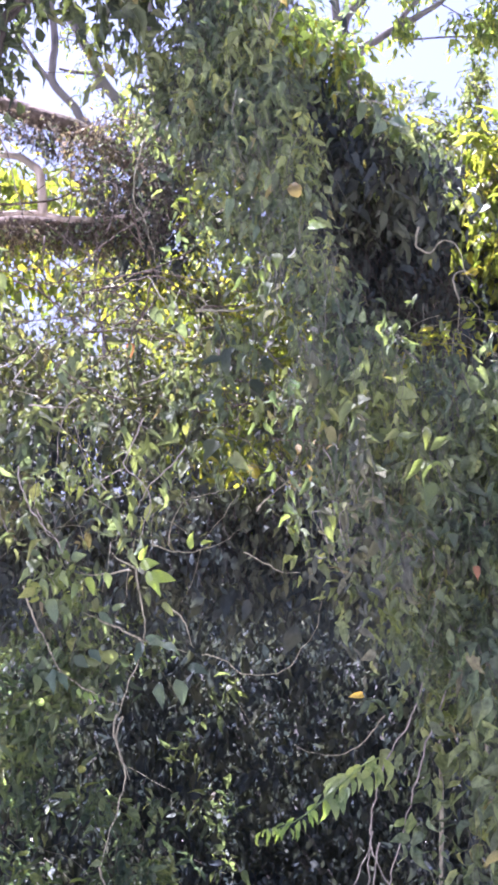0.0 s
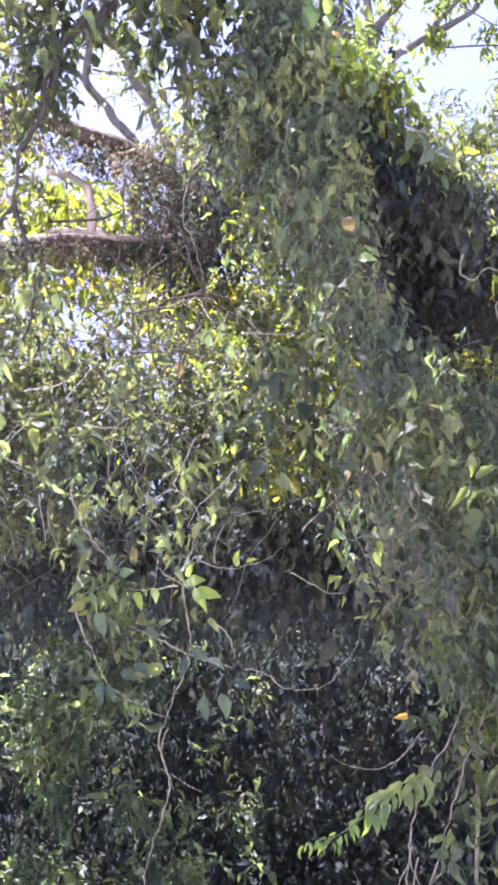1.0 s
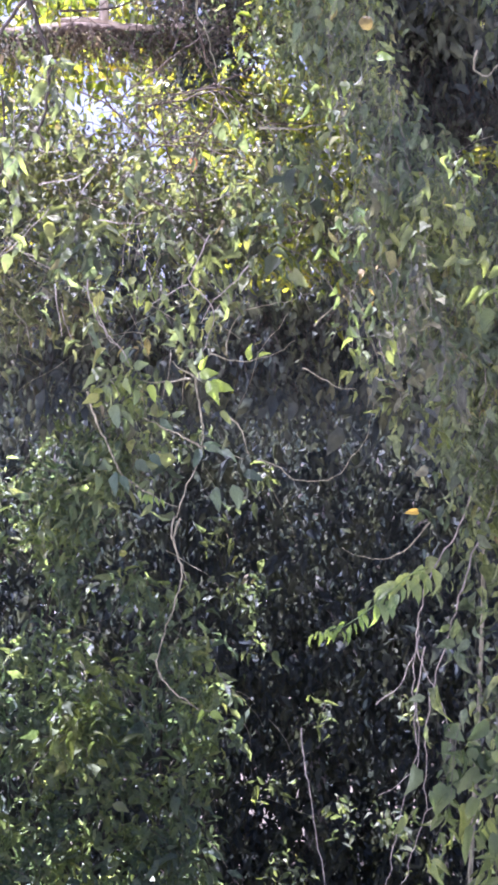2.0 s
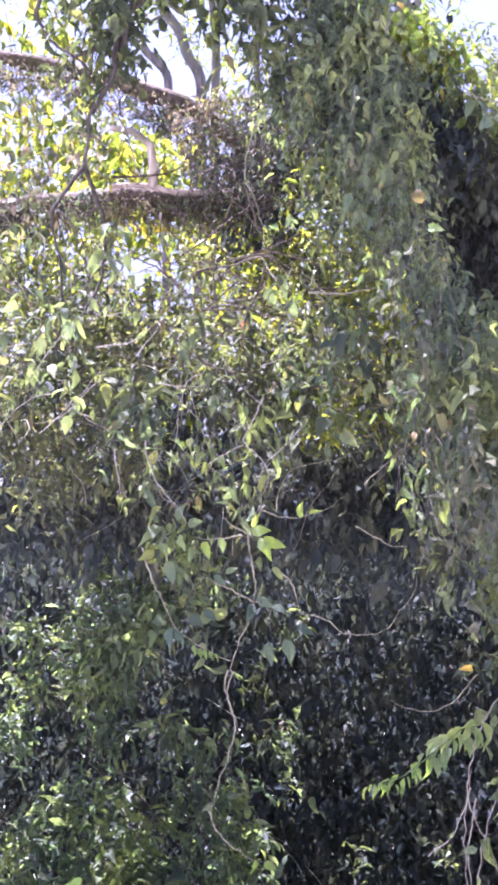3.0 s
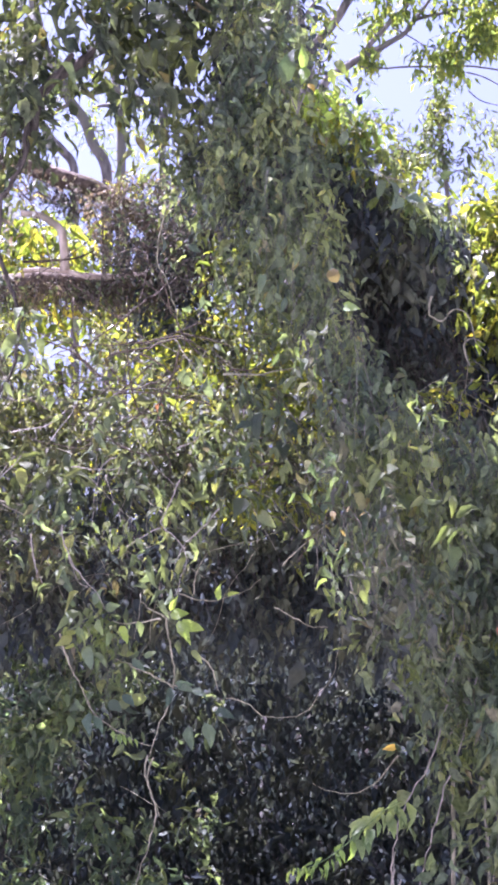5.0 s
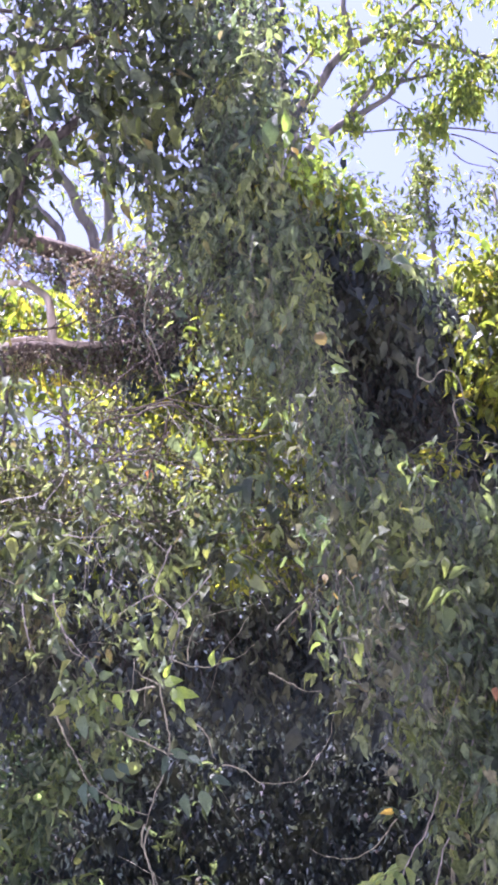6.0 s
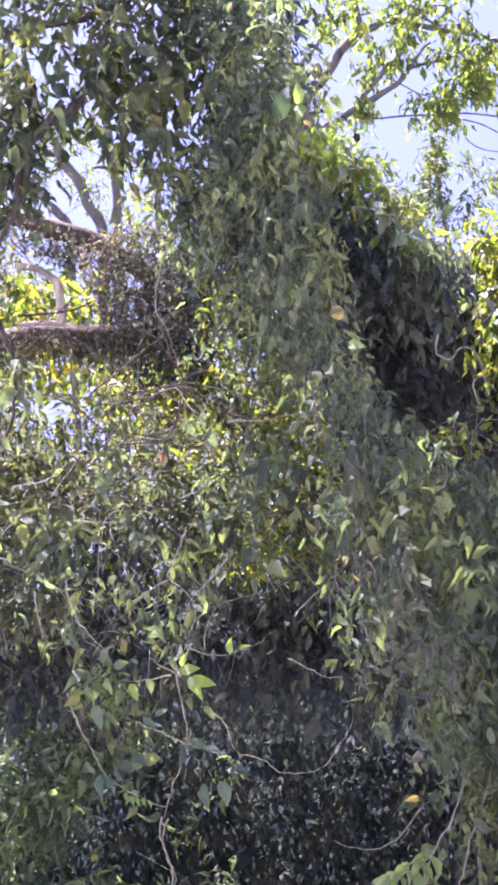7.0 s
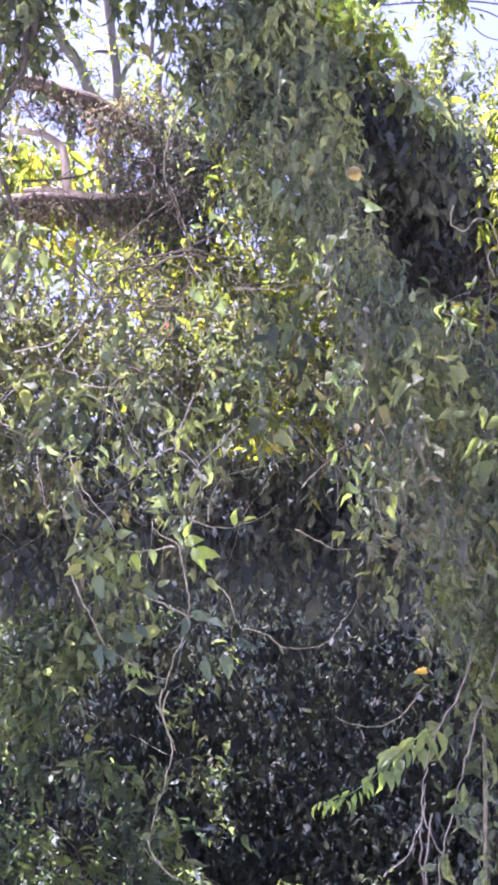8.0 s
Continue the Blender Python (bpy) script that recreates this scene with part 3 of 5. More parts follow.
slender_tree((0.21, 29), "straight grey-barked slender tree", [(-0.09, 29.00, 9.80), (-0.10, 29.00, 10.20), (-0.15, 29.00, 10.64), (-0.21, 29.00, 11.09), (-0.23, 29.00, 11.42), (-0.21, 29.00, 11.63), (-0.23, 29.00, 12.32)], 0.075, 0.055,
             [[(-0.16, 29.00, 10.46), (-0.32, 29.00, 10.48), (-0.46, 29.00, 10.44)]], [(14, [(-0.08, 10.64), (0.17, 10.50), (0.07, 10.27), (-0.08, 10.42)]), (40, [(-1.24, 12.56), (0.13, 12.54), (0.15, 13.70), (-1.24, 13.71)])], 70)
slender_tree((0.73, 30), "slender forked tree with pale bark and fine leaves", [(0.43, 30.00, 10.05), (0.42, 30.00, 10.35), (0.42, 30.00, 10.66), (0.16, 30.00, 10.85), (-0.07, 30.00, 11.01)], 0.085, 0.04,
             [[(0.42, 30.00, 10.62), (0.53, 30.00, 10.82), (0.59, 30.00, 11.00)], [(0.32, 30.00, 10.73), (0.34, 30.00, 11.04), (0.29, 30.00, 11.27)]], [(26, [(-0.02, 10.73), (0.34, 10.66), (0.34, 10.28), (-0.02, 10.20)])], 76)


# ---- growth behind the logs, coloured as sunlit ----
def sunlit_tree(name, foot, label, foliage, seed, size=(0.06, 0.115)):
    tree = thing(name, (foot[0], foot[1] + 5.2, -0.6), label, "tree" if name.endswith("tree") else "shrub")
    part("trunk", limb_mesh("trunk", [(foot[0], foot[1] + 5.2, -2.15), (foot[0] + 0.15, foot[1] + 5.0, 2), (foot[0] - 0.1, foot[1] + 0.1, foot[2])], 0.06, 0.025, DARK_BARK, sides=8), tree)
    for i, (n, poly, y, thick, gaps) in enumerate(foliage):
        rng = np.random.default_rng(seed + i)
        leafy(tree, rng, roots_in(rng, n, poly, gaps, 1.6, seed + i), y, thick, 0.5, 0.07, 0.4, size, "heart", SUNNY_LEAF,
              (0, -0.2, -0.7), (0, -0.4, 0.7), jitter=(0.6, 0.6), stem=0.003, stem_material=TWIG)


sunlit_tree("sunlit_tree", (-0.2, 17.6, 5.0), "young tree with leaves coloured as sunlit yellow-green behind mossy limbs",
            [(204, [(-1.69, 6.37), (-0.76, 6.26), (-0.03, 6.07), (0.03, 5.63), (-1.65, 5.55)], 17.2, 0.8, 0.2),
             (93, [(-2.02, 7.86), (-1.16, 7.71), (-0.87, 6.92), (-0.76, 6.39), (-1.96, 6.54)], 17.2, 0.8, 0.25),
             (384, [(-1.65, 5.50), (-1.06, 5.52), (-0.88, 5.01), (-0.44, 4.59), (0.48, 4.53), (0.47, 5.56), (0.79, 5.40), (1.31, 4.90), (1.40, 4.22), (0.45, 4.20), (-1.59, 4.14)], 17.0, 0.9, 0.15),
             (93, [(-1.06, 5.52), (0.41, 5.60), (0.41, 5.39), (-0.72, 5.27)], 17.0, 0.9, 0.3),
             (93, [(-1.02, 5.39), (-0.75, 5.01), (-0.42, 4.80), (0.43, 4.78), (0.44, 4.53), (-0.52, 4.55), (-0.95, 4.84)], 17.0, 0.9, 0.3),
             (20, [(0.02, 5.40), (0.41, 5.46), (0.43, 4.70), (0.04, 4.77)], 17.0, 0.9, 0.45),
             (198, [(0.60, 6.04), (1.53, 6.06), (1.81, 4.82), (0.80, 4.88)], 17.0, 0.8, 0.05),
             (496, [(-1.98, 5.56), (-1.20, 5.76), (-0.90, 5.01), (-0.41, 4.62), (0.38, 4.64), (0.43, 5.81), (0.75, 5.64), (1.37, 5.25), (1.58, 3.75), (-1.89, 3.66)], 18.0, 0.7, 0.1),
             (93, [(-0.10, 5.24), (0.66, 5.29), (0.68, 4.75), (0.40, 4.72), (0.30, 5.02)], 16.3, 0.6, 0.15),
             (55, [(0.20, 5.20), (0.66, 5.22), (0.72, 4.60), (0.40, 4.60)], 15.4, 0.5, 0.2),
             (68, [(-0.75, 5.62), (-0.12, 5.60), (-0.13, 5.26), (-0.70, 5.24)], 15.4, 0.5, 0.2),
             (80, [(0.71, 4.20), (1.30, 4.30), (1.36, 3.55), (0.92, 3.50), (0.72, 3.80)], 14.2, 0.5, 0.3),
             (43, [(1.80, 4.05), (2.12, 4.05), (2.12, 3.80), (1.80, 3.80)], 13.6, 0.4, 0.1),
             (124, [(-1.62, 4.82), (-0.45, 4.78), (0.43, 4.72), (1.31, 4.73), (1.42, 3.30), (-1.55, 3.22)], 17.2, 0.9, 0.3)], 80, (0.085, 0.155))
sunlit_tree("sunlit_shrub", (3.1, 13.6, 4.2), "leafy shrub coloured as sunlit yellow-green above the vine mound",
            [(430, [(2.28, 5.20), (2.42, 5.22), (2.95, 5.30), (2.95, 4.42), (2.38, 4.44), (2.30, 4.80)], 12.7, 0.6, 0.0), (300, [(2.34, 5.32), (3.05, 5.45), (3.05, 4.50), (2.40, 4.50)], 13.4, 0.5, 0.0)], 90, (0.075, 0.125))


# Unseen leaf backing that blocks bright ground and sky behind the thicket.
def backing_leaves():
    woods = thing("backing_leaves", (1, 27, -0.6), "low dark leaf backing added beyond the thicket to close bright gaps", "woods", kind="stuff")
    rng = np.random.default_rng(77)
    leafy(woods, rng, roots_in(rng, 5200, [(-12, 0), (14, 0), (14, 4.6), (9, 5.2), (3, 4.7), (-3, 5.3), (-12, 4.8)]), 26, 3.0, 0.9, 0.14, 0.4, (0.2, 0.34), "kite", SHADED_LEAF,
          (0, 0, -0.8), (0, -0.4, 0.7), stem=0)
    leafy(woods, rng, roots_in(rng, 2600, [(-9, -0.6), (11, -0.6), (11, 2.2), (-9, 2.2)]), 29.5, 1.5, 0.9, 0.14, 0.4, (0.22, 0.36), "kite", SHADED_LEAF,
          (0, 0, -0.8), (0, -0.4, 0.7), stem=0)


backing_leaves()


# ---- the leaning tree with mossy limbs ----
def mossy_tree():
    tree = thing("mossy_tree", (3.5, 14.6, -0.6), "old tree with level brown limbs furred with moss and ferns", "tree")
    part("trunk", limb_mesh("trunk", [(3.5, 14.8, -2.15), (3.3, 14.8, 2.4), (2.4, 14.7, 4.3), (1.2, 14.4, 4.85), (0.60, 13.95, 4.95), (0.42, 13.90, 5.10)], 0.16, 0.06, DARK_BARK), tree)
    for line, a, b, mat in (
        ([(0.46, 13.60, 5.05), (0.26, 13.60, 5.18), (0.13, 13.60, 5.25), (0.02, 13.60, 5.31), (-0.14, 13.60, 5.36), (-0.31, 13.60, 5.42), (-0.47, 13.60, 5.45), (-0.74, 13.60, 5.49), (-1.17, 13.60, 5.57)], 0.066, 0.044, MOSSY_BARK),
        ([(0.51, 13.60, 4.73), (0.28, 13.60, 4.70), (0.05, 13.60, 4.70), (-0.15, 13.60, 4.72), (-0.41, 13.60, 4.70), (-0.73, 13.60, 4.64), (-1.13, 13.60, 4.59)], 0.075, 0.062, MOSSY_BARK),
        ([(0.31, 13.45, 4.73), (0.18, 13.45, 4.71), (0.06, 13.45, 4.71), (-0.06, 13.45, 4.74), (-0.20, 13.45, 4.75), (-0.32, 13.45, 4.74)], 0.019, 0.014, PALE_BARK),
        ([(-0.07, 13.45, 4.74), (-0.08, 13.45, 4.86), (-0.10, 13.45, 4.98), (-0.15, 13.45, 5.03), (-0.22, 13.45, 5.07), (-0.34, 13.45, 5.09)], 0.029, 0.019, PALE_BARK),
        ([(-0.32, 13.40, 4.78), (-0.17, 13.40, 4.79), (-0.01, 13.40, 4.81), (0.10, 13.40, 4.86)], 0.009, 0.005, TWIG),
    ):
        part("limb", limb_mesh("limb", line, a, b, mat, lumps=0.35), tree)
    rng = np.random.default_rng(101)
    for n, poly, y in ((400, [(0.66, 5.18), (0.53, 5.34), (0.28, 5.32), (0.05, 5.22), (0.04, 5.02), (0.20, 4.73), (0.62, 4.62)], 13.20),
                       (340, [(0.13, 5.26), (-0.30, 5.38), (-1.17, 5.55), (-1.16, 5.42), (-0.34, 5.28), (0.10, 5.10)], 13.43),
                       (700, [(0.51, 4.75), (0.05, 4.72), (-1.13, 4.66), (-1.12, 4.51), (-0.34, 4.61), (0.05, 4.60), (0.51, 4.63)], 13.40),
                       (150, [(0.46, 5.28), (0.80, 5.30), (0.74, 4.60), (0.55, 4.60)], 13.00),
                       (60, [(0.60, 5.40), (0.85, 5.45), (0.88, 4.70), (0.66, 4.65)], 13.0)):
        for share, mat in ((1.1, DRY_LEAF), (0.4, VINE_LEAF)):
            leafy(tree, rng, roots_in(rng, int(n * share), poly), y, 0.25, 0.22, 0.04, 0.6, (0.022, 0.052), "lance", mat,
                  (0, -0.4, -0.6), (0, -0.6, 0.5), name="epiphyte_growth", jitter=(0.7, 0.7), relief=0.05, stem=0.002, stem_material=TWIG)


mossy_tree()


# ---- the thicket's inside, shade put into its colour ----
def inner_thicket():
    bush = thing("inner_thicket", (1.2, 15, 0), "dense undergrowth coloured dark for shade, with added layers that block the sun", "undergrowth", kind="stuff")
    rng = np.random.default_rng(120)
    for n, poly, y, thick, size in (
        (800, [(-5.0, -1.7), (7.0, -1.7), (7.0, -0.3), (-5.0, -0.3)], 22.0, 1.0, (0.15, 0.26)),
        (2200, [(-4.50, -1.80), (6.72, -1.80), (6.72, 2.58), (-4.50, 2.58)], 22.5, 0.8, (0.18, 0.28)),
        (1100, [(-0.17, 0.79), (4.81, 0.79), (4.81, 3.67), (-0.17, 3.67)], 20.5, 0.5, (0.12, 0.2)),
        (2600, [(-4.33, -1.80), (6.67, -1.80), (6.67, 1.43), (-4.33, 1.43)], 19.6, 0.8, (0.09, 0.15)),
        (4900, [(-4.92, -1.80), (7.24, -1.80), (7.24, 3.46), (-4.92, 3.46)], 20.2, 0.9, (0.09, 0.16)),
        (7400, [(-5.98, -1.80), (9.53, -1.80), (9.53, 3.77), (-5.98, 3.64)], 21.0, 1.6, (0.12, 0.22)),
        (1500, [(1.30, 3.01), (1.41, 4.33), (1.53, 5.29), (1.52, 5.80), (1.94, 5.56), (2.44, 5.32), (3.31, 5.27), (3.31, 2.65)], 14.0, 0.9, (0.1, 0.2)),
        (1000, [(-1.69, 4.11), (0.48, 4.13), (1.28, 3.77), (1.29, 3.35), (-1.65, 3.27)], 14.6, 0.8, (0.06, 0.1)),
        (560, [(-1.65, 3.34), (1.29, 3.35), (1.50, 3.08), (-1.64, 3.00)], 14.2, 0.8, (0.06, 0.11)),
        # Roof layers added to keep the sun out of the hollow.
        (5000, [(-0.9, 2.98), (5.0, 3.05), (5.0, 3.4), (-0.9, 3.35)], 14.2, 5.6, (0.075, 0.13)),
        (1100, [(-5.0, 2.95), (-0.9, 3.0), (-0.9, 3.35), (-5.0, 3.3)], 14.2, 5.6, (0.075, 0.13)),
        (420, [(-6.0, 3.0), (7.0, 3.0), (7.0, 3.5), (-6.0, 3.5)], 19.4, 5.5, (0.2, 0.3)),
        # Roof over the mound's recess, also added to block the sun.
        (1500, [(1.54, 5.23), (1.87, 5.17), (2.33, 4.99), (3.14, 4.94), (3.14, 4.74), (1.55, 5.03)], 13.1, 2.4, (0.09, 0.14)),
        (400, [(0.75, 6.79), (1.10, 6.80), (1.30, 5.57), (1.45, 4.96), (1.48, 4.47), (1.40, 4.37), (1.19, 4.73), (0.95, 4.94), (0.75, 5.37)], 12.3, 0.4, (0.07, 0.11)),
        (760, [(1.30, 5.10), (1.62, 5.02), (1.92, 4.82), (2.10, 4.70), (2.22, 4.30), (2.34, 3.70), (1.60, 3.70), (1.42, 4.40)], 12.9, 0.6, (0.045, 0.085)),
        # Second sun-blocking layer, just under the mound's rim.
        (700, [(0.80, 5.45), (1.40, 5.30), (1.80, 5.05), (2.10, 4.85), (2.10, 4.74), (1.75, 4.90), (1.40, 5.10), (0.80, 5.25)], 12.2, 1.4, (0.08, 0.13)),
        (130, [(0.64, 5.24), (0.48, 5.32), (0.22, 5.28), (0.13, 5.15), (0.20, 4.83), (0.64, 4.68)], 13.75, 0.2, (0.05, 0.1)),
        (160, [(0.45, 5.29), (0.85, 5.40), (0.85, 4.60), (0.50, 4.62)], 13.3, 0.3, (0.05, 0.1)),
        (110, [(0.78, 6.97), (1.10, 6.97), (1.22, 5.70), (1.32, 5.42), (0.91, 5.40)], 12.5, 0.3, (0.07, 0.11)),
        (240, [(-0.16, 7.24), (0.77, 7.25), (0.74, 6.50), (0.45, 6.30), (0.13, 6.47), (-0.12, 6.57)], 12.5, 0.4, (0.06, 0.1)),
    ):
        leafy(bush, rng, roots_in(rng, n, poly), y, thick, 0.7, 0.1, 0.6, size, "lance", SHADED_LEAF, (0, 0, -1), (0, -0.8, 0.4), name="foliage", jitter=(0.6, 0.5), stem=0.0025, stem_material=DARK_BARK)


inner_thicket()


# ---- shrubs ----
def twig_growth(parent, seed, n, poly, y, thick, length, radius, material, fall=0.3):
    """Thin bare twigs that run criss-cross through a plant."""
    rng = np.random.default_rng(seed)
    path, grown = strands(rng, roots_in(rng, n, poly), y, thick, length, 0.07, fall, 0.2, 0.4, 0.1)
    part("twig_growth", stems_mesh("twig_growth", path, grown, radius, material), parent, kind="stuff")


def shrub(name, foot, label, masses, seed, stems):
    bush = thing(name, foot, label, "shrub")
    for line in stems:
        part("stem", limb_mesh("stem", line, 0.009, 0.004, DARK_BARK, sides=6), bush)
    for i, (n, poly, y, thick, size, material, gaps, singles) in enumerate(masses):
        rng = np.random.default_rng(seed + i)
        twig_growth(bush, seed + i + 500, max(8, n // 8), poly, y - 0.1, thick, 0.9, 0.0032, STEM)
        leafy(bush, rng, roots_in(rng, n, poly, gaps, 2.4, seed + i, 5), y, thick, 0.42, 0.05, 0.45, size, "lance", material,
              (0, -0.3, -0.6), (0, -0.35, 0.75), jitter=(0.75, 0.65), stem=0.002, stem_material=TWIG, singles=singles, relief=0.5, mixed=0.45)


shrub("small_leaved_shrub", (-1.7, 13.4, -0.6), "small-leaved green shrub with some leaves coloured as sunlit, tangled with thin twigs",
      [(430, [(-1.03, 3.89), (-0.09, 3.94), (0.45, 3.84), (0.55, 3.52), (0.40, 3.32), (0.10, 3.26), (-0.10, 3.06), (-0.99, 3.00)], 12.1, 1.0, (0.055, 0.125), SHRUB_LEAF, 0.42, 250),
       (220, [(0.45, 3.90), (1.21, 3.86), (1.40, 3.44), (1.35, 3.10), (0.95, 3.20), (0.56, 3.38)], 12.2, 0.6, (0.06, 0.1), SHRUB_LEAF, 0.42, 120),
       # Yellow-green leaves here stand in for backlit patches.
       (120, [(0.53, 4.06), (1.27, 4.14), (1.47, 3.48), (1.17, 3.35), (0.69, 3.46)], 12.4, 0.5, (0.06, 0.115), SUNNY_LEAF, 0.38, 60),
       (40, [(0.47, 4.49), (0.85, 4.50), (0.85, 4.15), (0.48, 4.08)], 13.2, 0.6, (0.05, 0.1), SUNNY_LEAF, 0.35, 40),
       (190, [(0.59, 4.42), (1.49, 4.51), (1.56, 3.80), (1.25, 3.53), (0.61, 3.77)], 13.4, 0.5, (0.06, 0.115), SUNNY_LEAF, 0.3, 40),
       (90, [(0.78, 4.59), (1.46, 4.74), (1.54, 3.92), (1.36, 3.66), (0.83, 3.90)], 13.0, 0.5, (0.05, 0.1), SHRUB_LEAF, 0.42, 40),
       (56, [(-0.68, 3.07), (0.12, 3.25), (0.93, 3.20), (1.54, 3.18), (1.48, 2.87), (0.88, 2.92), (0.28, 2.70), (-0.14, 2.84), (-0.67, 2.65)], 12.2, 0.9, (0.05, 0.095), SHRUB_LEAF, 0.48, 120),
       (70, [(-0.70, 3.45), (-0.32, 3.37), (-0.25, 3.11), (-0.45, 2.87), (-0.68, 2.89)], 11.9, 0.6, (0.055, 0.1), SHRUB_LEAF, 0.3, 80),
       (120, [(-0.66, 4.62), (-0.26, 4.50), (-0.20, 4.22), (0.08, 4.20), (0.14, 4.50), (0.65, 4.55), (0.66, 3.97), (0.23, 3.93), (-0.63, 4.01)], 13.4, 0.6, (0.05, 0.095), SHRUB_LEAF, 0.3, 60),
       (60, [(-0.76, 4.95), (0.65, 4.91), (0.66, 4.40), (-0.75, 4.51)], 14.6, 0.5, (0.06, 0.11), SUNNY_LEAF, 0.2, 0),
       (26, [(0.12, 5.42), (0.30, 5.46), (0.45, 5.50), (0.45, 5.43), (0.17, 5.37)], 13.9, 0.2, (0.05, 0.09), SUNNY_LEAF, 0.0, 0),
       (18, [(0.75, 5.03), (0.91, 4.93), (0.95, 4.54), (0.82, 4.54)], 12.6, 0.3, (0.05, 0.09), SUNNY_LEAF, 0.0, 0),
       (30, [(1.79, 3.95), (2.22, 4.00), (2.25, 3.81), (1.82, 3.77)], 12.4, 0.3, (0.05, 0.09), SUNNY_LEAF, 0.3, 40),
       (150, [(-1.05, 4.31), (-0.16, 4.28), (-0.10, 4.02), (0.12, 4.02), (0.16, 4.28), (0.52, 4.29), (0.82, 4.15), (0.83, 3.79), (-1.02, 3.74)], 12.3, 1.0, (0.045, 0.095), SHRUB_LEAF, 0.42, 40)],
      140, [[(-1.7, 13.4, -2.15), (-1.6, 13.3, 1.6), (-1.2, 13.0, 2.9), (-0.5, 12.8, 3.5)], [(-1.8, 13.5, -2.15), (-1.7, 13.4, 2.0), (-1.3, 13.2, 3.3), (-0.2, 13.0, 3.9)]])
shrub("leafy_shrub", (-0.4, 17.6, -0.6), "leafy green shrub with drooping narrow leaves on the bank",
      [(150, [(-0.46, 3.24), (0.07, 3.33), (0.27, 3.18), (0.26, 2.45), (0.02, 2.16), (-0.33, 2.12), (-0.47, 2.67)], 17.0, 0.5, (0.09, 0.155), BANK_LEAF, 0.3, 160),
       (80, [(-1.64, 3.26), (0.36, 3.23), (0.40, 1.80), (-1.55, 1.75)], 17.8, 0.6, (0.07, 0.12), BANK_LEAF, 0.42, 40),
       (190, [(-1.63, 2.37), (-0.52, 2.40), (-0.25, 1.89), (-0.16, 1.48), (-1.58, 1.36)], 17.4, 0.5, (0.09, 0.15), BANK_LEAF, 0.36, 60),
       (1050, [(-1.46, 1.27), (-0.03, 1.38), (0.42, 1.35), (0.74, 1.01), (0.69, 0.09), (0.56, -1.70), (-1.36, -1.75)], 17.2, 0.8, (0.1, 0.165), BANK_LEAF, 0.36, 260),
       (50, [(0.33, 3.27), (1.25, 3.38), (1.20, 2.58), (0.96, 1.95), (1.01, -0.09), (0.53, -0.49), (0.39, 1.52)], 18.0, 0.6, (0.08, 0.14), VINE_LEAF, 0.42, 60),
       (60, [(0.99, 0.87), (2.42, 0.75), (2.44, -1.26), (0.89, -1.30)], 18.2, 0.6, (0.07, 0.13), VINE_LEAF, 0.35, 40),
       (130, [(-0.74, 3.25), (-0.31, 3.22), (-0.16, 2.63), (-0.26, 1.87), (-0.61, 1.98), (-0.76, 2.61)], 17.4, 0.5, (0.08, 0.14), BANK_LEAF, 0.25, 120),
       (60, [(-0.36, 1.17), (-0.10, 1.14), (-0.07, 0.83), (-0.22, 0.48), (-0.53, 0.47), (-0.47, 0.85)], 16.4, 0.4, (0.1, 0.16), EDGE_LEAF, 0.1, 90),
       (46, [(-0.01, 1.74), (0.41, 1.71), (0.51, 1.05), (0.10, 1.00)], 17.2, 0.4, (0.09, 0.15), BANK_LEAF, 0.2, 60),
       (260, [(-2.3, -1.9), (4.5, -1.9), (4.5, -1.2), (-2.3, -1.1)], 17.4, 1.0, (0.08, 0.14), VINE_LEAF, 0.0, 0),
       (300, [(-2.3, -1.9), (4.5, -1.9), (4.5, -1.1), (-2.3, -1.0)], 18.2, 1.8, (0.08, 0.15), VINE_LEAF, 0.1, 0)],
      160, [[(-0.6, 17.9, -2.15), (-0.65, 17.8, 1.0), (-0.4, 17.6, 2.2)], [(0.2, 17.9, -2.15), (0.25, 17.8, 0.6), (0.1, 17.6, 1.2)]])


# ---- the vine curtain and mound ----
def vine_cover(name, foot, label, form, masses, seed, stems=()):
    vines = thing(name, foot, label, "vine")
    length, fall = {"curtain": (0.8, 0.82), "mound": (0.26, 0.35), "liana": (0.6, 0.7)}[form]
    for line in stems:
        part("stem", limb_mesh("stem", line, 0.014, 0.006, STEM, sides=6), vines)
    for i, (n, poly, y, thick, size, material, gaps, singles) in enumerate(masses):
        rng = np.random.default_rng(seed + i)
        twig_growth(vines, seed + i + 500, max(4, n // 22), poly, y, thick, length * 1.2, 0.002, GREEN_STEM, 0.8)
        leafy(vines, rng, roots_in(rng, n, poly, gaps, 1.8, seed + i, 4), y, thick, length, 0.065, fall, size, "heart" if i % 2 == 0 else "lance", material,
              (0, -0.15, -1), (0, -0.7, 0.55), jitter=(0.65, 0.8), stem=0.0014, stem_material=GREEN_STEM, singles=singles, skip=0.2, relief=0.5, mixed=0.55)


